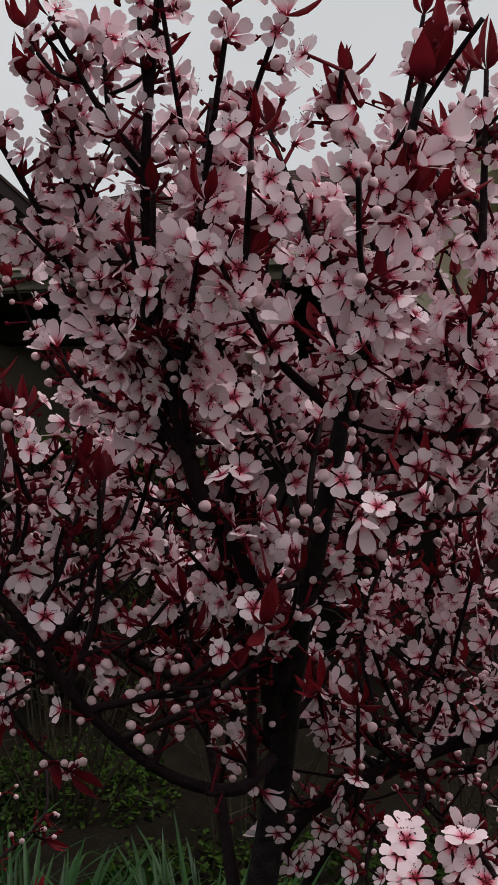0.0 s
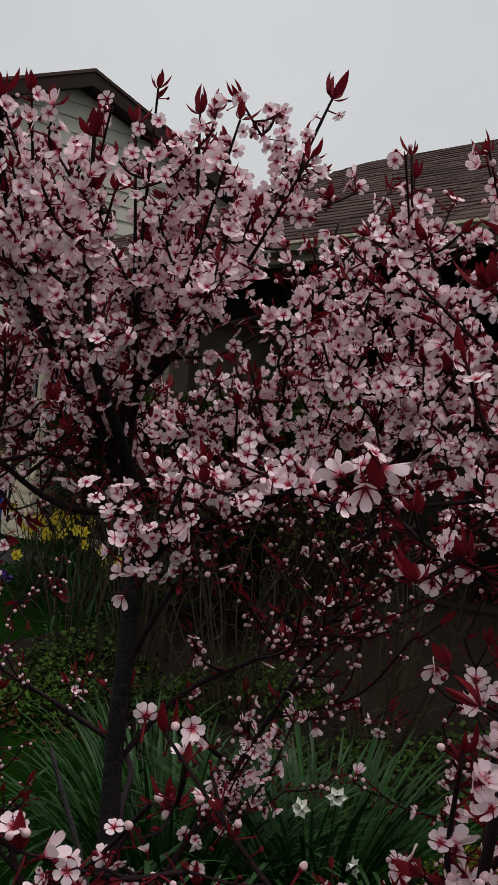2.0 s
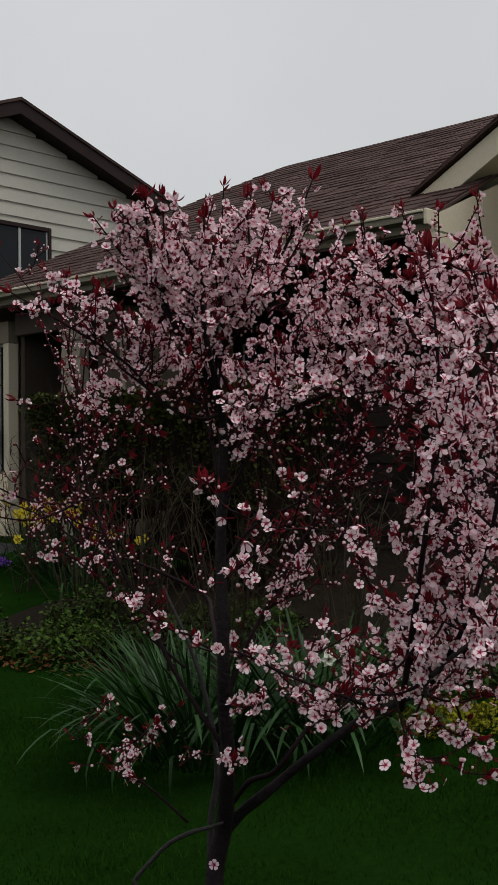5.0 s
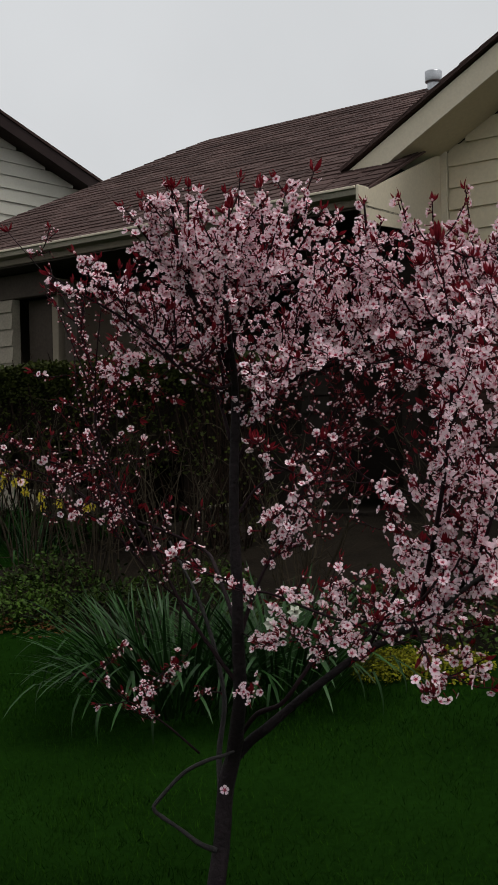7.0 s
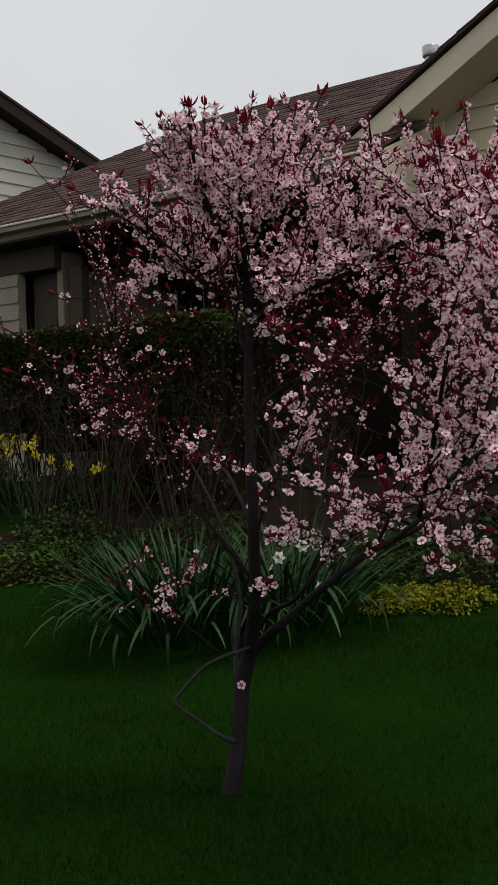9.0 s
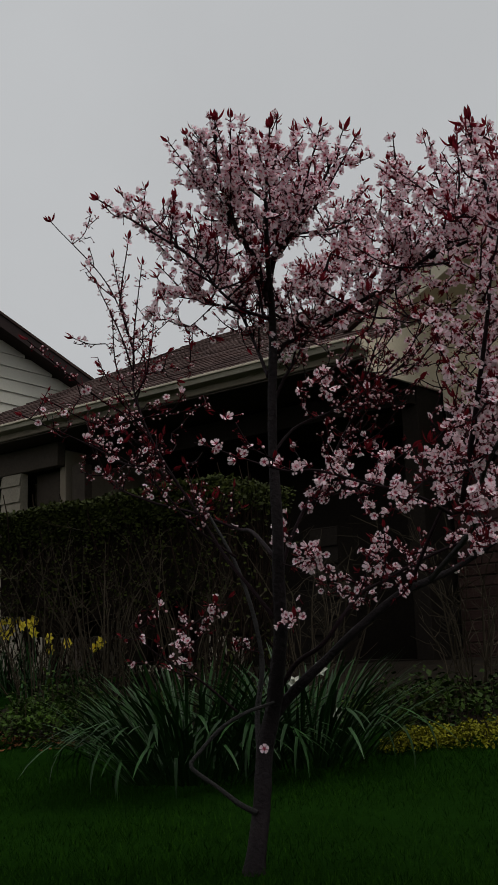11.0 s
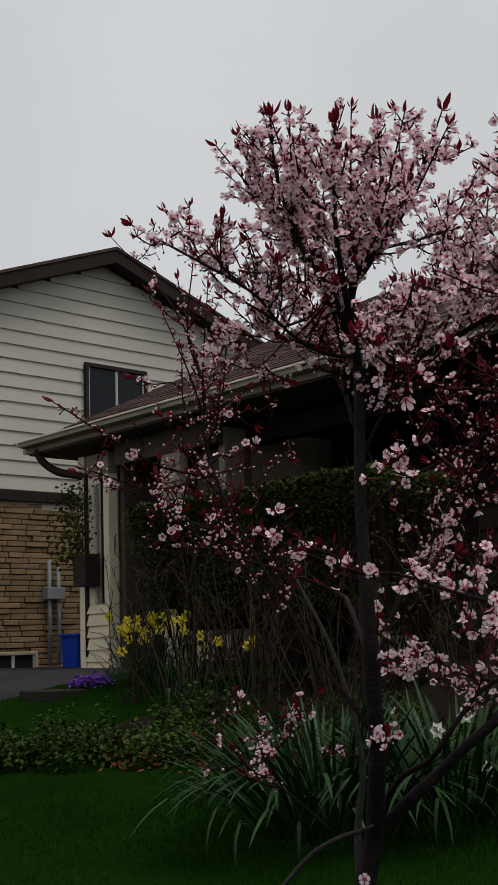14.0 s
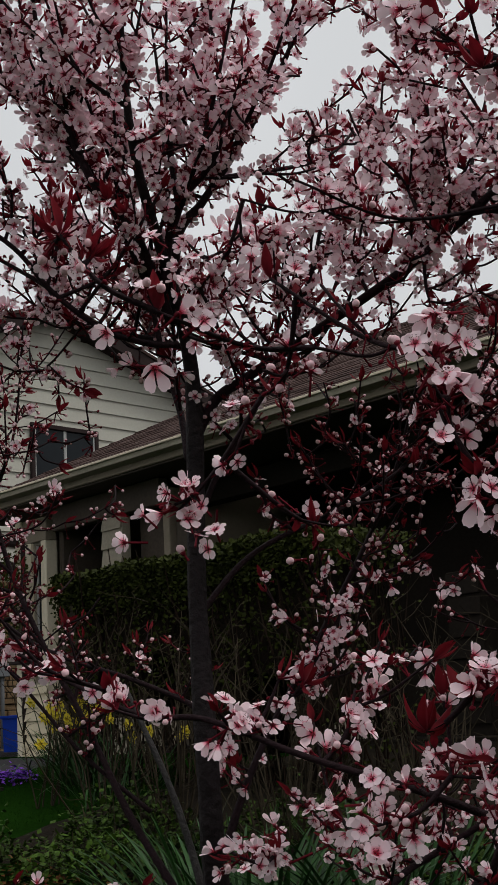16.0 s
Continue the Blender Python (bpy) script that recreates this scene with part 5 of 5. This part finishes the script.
def leafy(name, u, v, ru, rv, tall, count, size, material, label, category="plant", flat=0.5):
    """A low leafy plant: many small pointed leaves in a loose uneven dome."""
    p = uv(u, v)
    z = height(p.x, p.y)
    t = thing(name, label, category, at=(p.x, p.y, z))
    h = Heap()
    for _ in range(count):
        a, r = GR.uniform(0, 6.283), math.sqrt(GR.random())
        du, dv = ru * r * math.cos(a), rv * r * math.sin(a)
        q = UX * du + VX * dv
        wob = 0.75 + 0.6 * noise.noise((q.x * 5 + u, q.y * 5 + v, 2))
        lump = 0.5 + 0.9 * abs(noise.noise((q.x * 7 + v, q.y * 7 + u, 9)))
        zz = tall * wob * lump * math.sqrt(max(0.0, 1 - r ** 3)) * GR.uniform(0.35, 1.0) + height(p.x + q.x, p.y + q.y) - z + 0.01
        s = size * GR.uniform(0.6, 1.3)
        d = Vector((GR.gauss(0, 1), GR.gauss(0, 1), GR.gauss(0, flat) + 0.2)).normalized()
        side = d.cross(Vector((GR.gauss(0, 0.3), GR.gauss(0, 0.3), 1))).normalized()
        c = Vector((q.x, q.y, zz))
        mid = c + d * s * 0.5 - Vector((0, 0, 0.12 * s))
        h.add([c, mid + side * s * 0.36, c + d * s - Vector((0, 0, 0.2 * s)), mid - side * s * 0.36, mid + Vector((0, 0, 0.06 * s))],
              [(0, 1, 4), (1, 2, 4), (2, 3, 4), (3, 0, 4)])
    h.make("leaves", material, t, kind="stuff")
    st = Heap()
    for _ in range(max(6, count // 60)):
        a, r = GR.uniform(0, 6.283), math.sqrt(GR.random()) * 0.8
        q = UX * (ru * r * math.cos(a)) + VX * (rv * r * math.sin(a))
        g = height(p.x + q.x, p.y + q.y) - z - 0.01
        top = tall * math.sqrt(1 - r ** 3) * 0.5 + 0.02
        vv, ff = tube([(q.x * 0.8, q.y * 0.8, g), (q.x, q.y, g + top * 0.6), (q.x * 1.1, q.y * 1.1, g + top)], [0.004, 0.003, 0.0015], 4)
        st.add(vv, ff)
    st.make("stems", M_STEM, t, kind="stuff")
    return t


for u, v, ru, rv, tall in ((4.60, -3.85, 0.40, 0.26, 0.46), (5.05, -3.72, 0.34, 0.24, 0.34), (5.50, -3.50, 0.40, 0.28, 0.50), (6.10, -3.20, 0.42, 0.30, 0.44), (5.85, -2.70, 0.45, 0.35, 0.50),
                           (6.70, -2.95, 0.45, 0.35, 0.36), (6.90, -2.40, 0.50, 0.40, 0.40)):
    leafy("leafy_perennial", u, v, ru, rv, tall, 1300, 0.036, M_IVY, "mounded clump of mid-green pointed leaves at the bed edge", flat=0.9)
for u, v, ru in ((4.05, -4.12, 0.34), (3.55, -4.25, 0.30)):
    leafy("low_ground_cover", u, v, ru, 0.16, 0.10, 500, 0.028, M_YGREEN, "low yellow-green shoots at the lawn edge")
for u, v, ru in ((8.98, -3.22, 0.20), (9.26, -3.14, 0.24)):
    leafy("low_ground_cover", u, v, ru, 0.22, 0.13, 1500, 0.020, M_YGREEN, "yellow-green mossy ground cover behind the tree", flat=0.9)
for u, v in ((5.65, -3.25), (5.95, -3.42), (6.35, -3.30), (6.2, -2.95)):
    leafy("leaf_litter", u, v, 0.28, 0.16, 0.07, 80, 0.045, M_LITTER, "scattered brown dead leaves along the bed edge", "dead leaves", 0.3)
leafy("leafy_perennial", 8.0, -2.85, 0.5, 0.35, 0.30, 1000, 0.036, M_IVY, "low green perennial leaves in the soil bed", flat=0.9)
leafy("leafy_perennial", 9.0, -2.75, 0.5, 0.3, 0.30, 1000, 0.036, M_IVY, "low green perennial leaves behind the ground cover", flat=0.9)
leafy("leafy_perennial", 8.5, -2.35, 0.5, 0.4, 0.34, 900, 0.040, M_IVY, "dark low perennial leaves in the soil bed", flat=0.9)
leafy("bronze_shrub", 9.75, -2.45, 0.55, 0.4, 0.62, 1500, 0.040, M_BRONZE, "bronze-brown leafy shrub in the soil bed", "shrub", flat=0.9)
leafy("bronze_shrub", 10.5, -2.2, 0.6, 0.45, 0.70, 1500, 0.040, M_BRONZE, "bronze-brown leafy shrub by the brick wall", "shrub", flat=0.9)
leafy("purple_crocus_patch", 3.32, -1.85, 0.26, 0.16, 0.15, 420, 0.036, M_PURPLE, "patch of small purple spring flowers", "flowers")
leafy("leafy_perennial", 9.2, -1.9, 0.5, 0.4, 0.55, 700, 0.05, M_IVY, "dark green leafy shrub against the brick wall")


def bare_shrub(u, v, count, tall, spread, label, material=None, fuzz=0.3):
    """A leafless shrub: many thin arching stems from one stool, each with a few side twigs."""
    p = uv(u, v)
    z = height(p.x, p.y)
    t = thing("bare_shrub", label, "shrub", at=(p.x, p.y, z))
    for k in range(count):
        h = Heap()
        a = GR.uniform(0, 6.283)
        r = GR.uniform(0, 0.22)
        lean = spread * GR.uniform(0.2, 1.0)
        ln = tall * GR.uniform(0.6, 1.1)
        b = np.array((r * math.cos(a), r * math.sin(a), -0.02))
        m = b + np.array((math.cos(a) * lean * 0.4, math.sin(a) * lean * 0.4, ln * 0.55)) + np.array([GR.gauss(0, 0.07) for _ in range(3)])
        e = b + np.array((math.cos(a) * lean, math.sin(a) * lean, ln)) + np.array([GR.gauss(0, 0.06) for _ in range(3)])
        s = spline([b, m, e], 5)
        vv, ff = tube(s, np.linspace(0.006, 0.0018, len(s)), 4)
        h.add(vv, ff)
        for _ in range(9):
            i = GR.randrange(2, len(s))
            d = np.array([GR.gauss(0, 0.5), GR.gauss(0, 0.5), GR.uniform(0.1, 0.9)])
            q = s[i] + d * GR.uniform(0.08, 0.26)
            mid = (s[i] + q) / 2 + np.array([GR.gauss(0, 0.02) for _ in range(3)])
            vv, ff = tube([s[i], mid, q], [0.0028, 0.0022, 0.0012], 3)
            h.add(vv, ff)
        h.make("stem", material or M_STEM, t)


for u, v, n, tall, sp in ((4.4, -2.3, 9, 1.1, 0.5), (5.3, -2.45, 16, 1.2, 0.55), (6.1, -2.5, 26, 1.20, 0.6), (7.0, -2.55, 26, 1.15, 0.55), (7.9, -2.5, 22, 1.1, 0.5), (8.8, -2.2, 18, 1.0, 0.5)  ):
    bare_shrub(u, v, n, tall, sp, "leafless grey-brown twiggy shrub before the hedge")
bare_shrub(-4.0, -0.95, 20, 1.9, 0.5, "twiggy bare shrub beside the brick corner")


def hedge(u0, u1, v0, v1, z1, label):
    """A clipped hedge: brown stems round dark blocks of painted shade, leaves thick towards the top."""
    t = thing("hedge", label, "hedge", at=(0, 0, 0))
    a = u0 + 0.14
    while a < u1 - 0.3:
        b = min(u1 - 0.12, a + GR.uniform(0.16, 0.34))
        # Solid dark block in place of dense twigs and the shade among them.
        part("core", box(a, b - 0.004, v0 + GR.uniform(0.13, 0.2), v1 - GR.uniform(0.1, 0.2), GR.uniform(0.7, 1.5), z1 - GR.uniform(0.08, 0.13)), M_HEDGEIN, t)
        a = b
    lv, tw = Heap(), Heap()
    for _ in range(15000):
        u, v = GR.uniform(u0, u1), GR.uniform(v0, v1)
        z = z1 - abs(GR.gauss(0, 0.13)) if GR.random() < 0.8 else GR.uniform(1.2, z1)
        if GR.random() < 0.75:
            v = v0 + abs(GR.gauss(0, 0.07))
        if z < z1 - 0.05 and u > u0 + 0.15 and v > v0 + 0.15:
            continue
        c = uv(u, v, z + 0.03 * noise.noise((u * 3, v * 3, z * 3)))
        s = GR.uniform(0.022, 0.04)
        d = Vector((GR.gauss(0, 1), GR.gauss(0, 1), GR.gauss(0, 1))).normalized()
        w = d.orthogonal().normalized() * s * 0.4
        lv.add([c, c + d * s * 0.5 + w, c + d * s, c + d * s * 0.5 - w], [(0, 1, 2, 3)])
    for _ in range(2600):
        z = z1 - abs(GR.gauss(0, 0.10)) if GR.random() < 0.75 else GR.uniform(0.6, z1)
        c = uv((u1 if GR.random() < 0.7 else u0) + GR.gauss(0, 0.04), GR.uniform(v0, v1), z)
        s = GR.uniform(0.022, 0.04)
        d = Vector((GR.gauss(0, 1), GR.gauss(0, 1), GR.gauss(0, 1))).normalized()
        w = d.orthogonal().normalized() * s * 0.4
        lv.add([c, c + d * s * 0.5 + w, c + d * s, c + d * s * 0.5 - w], [(0, 1, 2, 3)])
    lv.make("leaves", M_HEDGE, t, kind="stuff")
    for _ in range(800):
        u, z = GR.uniform(u0, u1), GR.uniform(0.45, z1 - 0.25)
        c = uv(u, v0 + GR.uniform(0.0, 0.6), z) if GR.random() < 0.75 else uv(u1 - GR.uniform(0, 0.12), GR.uniform(v0, v1), z)
        e = c + UX * GR.gauss(0, 0.08) + VX * GR.gauss(-0.02, 0.03) + Vector((0, 0, GR.uniform(0.12, 0.45)))
        vv, ff = tube([c, (c + e) / 2 + UX * GR.gauss(0, 0.02), e], [0.007, 0.006, 0.003], 4)
        tw.add(vv, ff)
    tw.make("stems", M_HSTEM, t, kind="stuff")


hedge(3.9, 6.6, -1.85, -0.95, 2.12, "clipped hedge, green on top and bare brown below")

# ---- grass ----
def grass():
    """Short blades over the near lawn and, more thinly, the lawn up to the houses."""
    r = np.random.RandomState(3)
    n1, n2 = 90000, 40000
    x = np.concatenate([r.uniform(-2.4, 2.3, n1), r.uniform(-6.5, 1.0, n2)])
    y = np.concatenate([1.7 + 4.6 * r.rand(n1) ** 1.1, r.uniform(5.2, 11, n2)])
    u = (x - ORG.x) * UX.x + (y - ORG.y) * UX.y
    v = (x - ORG.x) * VX.x + (y - ORG.y) * VX.y
    ok = ~((u > 4.8) & (v > -3.35)) & ~((u > 3.9) & (v > -2.2)) & ~((u < 2.35) & (v > -3.25)) & ~((u < -0.3) & (v > -9.1))
    x, y = x[ok], y[ok]
    n = len(x)
    z = np.array([height(a, b) for a, b in zip(x, y)]) - 0.004
    rank = np.array([noise.noise((a * 1.6, b * 1.6, 9)) for a, b in zip(x, y)])
    ln = r.uniform(0.014, 0.036, n) * (1 + np.clip(rank, 0, 1) * 1.6) * np.where(r.rand(n) < 0.004, 2.6, 1)
    a, w = r.uniform(0, 6.283, n), r.uniform(0.0012, 0.0026, n)
    lx, ly = r.normal(0, 0.5, n) * ln, r.normal(0, 0.5, n) * ln
    verts = np.zeros((n, 3, 3))
    verts[:, 0] = np.column_stack([x + np.cos(a) * w, y + np.sin(a) * w, z])
    verts[:, 1] = np.column_stack([x - np.cos(a) * w, y - np.sin(a) * w, z])
    verts[:, 2] = np.column_stack([x + lx, y + ly, z + ln])
    me = bpy.data.meshes.new("grass")
    me.vertices.add(3 * n)
    me.vertices.foreach_set("co", verts.astype(np.float32).ravel())
    me.loops.add(3 * n)
    me.loops.foreach_set("vertex_index", np.arange(3 * n, dtype=np.int32))
    me.polygons.add(n)
    me.polygons.foreach_set("loop_start", np.arange(0, 3 * n, 3, dtype=np.int32))
    me.polygons.foreach_set("loop_total", np.full(n, 3, dtype=np.int32))
    me.materials.append(M_GRASS)
    me.update(calc_edges=True)
    tagged(new("grass", me), "short dark green grass of the lawn", "grass", kind="stuff")


grass()

# ---- things at the house corner ----
bin_ = thing("recycling_bin", "blue plastic recycling bin standing on the driveway", "bin")
part("body", prism([uv(-2.02, 1.40, 0.70), uv(-1.68, 1.40, 0.70), uv(-1.65, 1.40, 1.14), uv(-2.05, 1.40, 1.14)], VX * 0.36), M_BLUE, bin_)
part("rim", box(-2.07, -1.63, 1.37, 1.79, 1.14, 1.18), M_BLUE, bin_)
for k, dv in enumerate((0.0, 0.16)):
    c = thing("conduit", "grey electrical conduit on the brick wall", "pipe", "wall conduits")
    v, f = tube([uv(NU + 0.09, 1.92 + dv, z) for z in (0.75, 1.5, 2.3 - 0.1 * k)], [0.03, 0.03, 0.03], 8)
    mesh_ob("pipe", v, f, M_GREYPIPE, c, smooth=True)
meter = thing("meter_box", "grey electric meter box on the brick wall", "meter")
part("body", box(NU + 0.01, NU + 0.16, 1.84, 2.16, 1.72, 1.90), M_GREYPIPE, meter)
SLAB_U, SLAB_V = 3.05, -2.4
slab = thing("stone_slab", "flat dark stone slab at the edge of the driveway", "slab")
part("slab", box(SLAB_U, SLAB_U + 0.5, SLAB_V, SLAB_V + 0.35, 0.42, height(*uv(SLAB_U + 0.3, SLAB_V).xy) + 0.08), M_STONE, slab)
box_ = thing("hanging_planter", "dark planter box hanging from the porch corner", "planter", at=SHIFT)
box_.scale.z = RISE
part("body", box(-0.02, 0.24, 0.12, 0.34, 1.62, 2.0), M_BROWN, box_)
spout = thing("downspout", "black curved downspout under the gutter corner", "downspout", at=SHIFT)
spout.scale.z = RISE
v, f = tube(spline([uv(-0.62, 0.02, 3.36), uv(-0.60, 0.06, 3.22), uv(-0.42, 0.18, 3.06), uv(-0.10, 0.34, 2.96), uv(-0.06, 0.36, 2.80), uv(-0.06, 0.36, 0.8)], 5), [0.05] * 26, 8)
mesh_ob("pipe", v, f, M_BROWN, spout, smooth=True)
vine = thing("climbing_vine", "thin leafy green vine climbing the porch corner", "vine", at=SHIFT)
vine.scale.z = RISE
h = Heap()
for _ in range(700):
    c = uv(-0.12 + GR.gauss(0, 0.18), 0.20 + GR.gauss(0, 0.08), GR.uniform(1.9, 2.85) + GR.gauss(0, 0.05))
    s = GR.uniform(0.03, 0.06)
    d = Vector((GR.gauss(0, 1), GR.gauss(0, 1), GR.gauss(-0.5, 0.6))).normalized()
    w = d.orthogonal().normalized() * s * 0.4
    h.add([c, c + d * s * 0.5 + w, c + d * s, c + d * s * 0.5 - w], [(0, 1, 2, 3)])
h.make("leaves", M_HEDGE, vine, kind="stuff")
st = Heap()
for k in range(7):
    b = uv(-0.2 + 0.03 * k, 0.3, 1.9 + 0.02 * k)
    e = b + UX * GR.gauss(-0.1, 0.15) + VX * -0.08 + Vector((0, 0, GR.uniform(0.5, 0.95)))
    vv, ff = tube(spline([b, (b + e) / 2 + UX * GR.gauss(0, 0.06), e], 5), np.linspace(0.006, 0.002, 11), 4)
    st.add(vv, ff)
st.make("stems", M_STEM, vine, kind="stuff")


# ---- bricks, laid last ----
def brick_mesh(w, h, d, material):
    bm = bmesh.new()
    bmesh.ops.create_cube(bm, size=1)
    for v in bm.verts:
        v.co = Vector((v.co.x * w, v.co.y * d, v.co.z * h))
    bmesh.ops.bevel(bm, geom=bm.edges[:], offset=0.006, segments=1, affect="EDGES")
    me = bpy.data.meshes.new("brick")
    bm.to_mesh(me)
    bm.free()
    me.materials.append(material)
    return me


def brickwork(parent, along, start, length, z0, z1, course, plane_at, material, seed, normal_u):
    """Courses of bricks as single parts; uneven lengths, some proud of the others."""
    r = random.Random(seed)
    shapes = [brick_mesh(w, course - 0.012, 0.10, material) for w in (0.24, 0.31, 0.38, 0.48)]
    n = 0
    z = z0
    while z < z1:
        a = start
        while a < start + length:
            k = r.randrange(4) if a > start else r.choice((0, 1, 2, 3, 0))
            w = (0.24, 0.31, 0.38, 0.48)[k]
            if a + w > start + length + 0.1:
                break
            proud = r.uniform(-0.012, 0.018)
            ob = new("brick", shapes[k])
            ob.parent = parent
            if normal_u:
                c = uv(plane_at - 0.04 + proud, a + w / 2, z + course / 2)
                rz = math.atan2(VX.y, VX.x)
            else:
                c = uv(a + w / 2, plane_at + 0.04 - proud, z + course / 2)
                rz = math.atan2(UX.y, UX.x)
            ob.matrix_basis = Matrix.Translation(c) @ Matrix.Rotation(rz, 4, "Z")
            a += w + 0.012
            n += 1
        z += course
    return n


brickwork(nb, "v", -0.32, 3.5, 0.60, 3.14, 0.082, NU, M_BRICK, 11, True)
brickwork(nb, "u", NU - 0.62, 0.55, 0.60, 2.96, 0.082, -0.325, M_BRICK, 13, False)
brickwork(house, "u", 6.74, 3.2, 0.65, 2.9, 0.10, V2 - 0.01, M_DBRICK, 12, False)
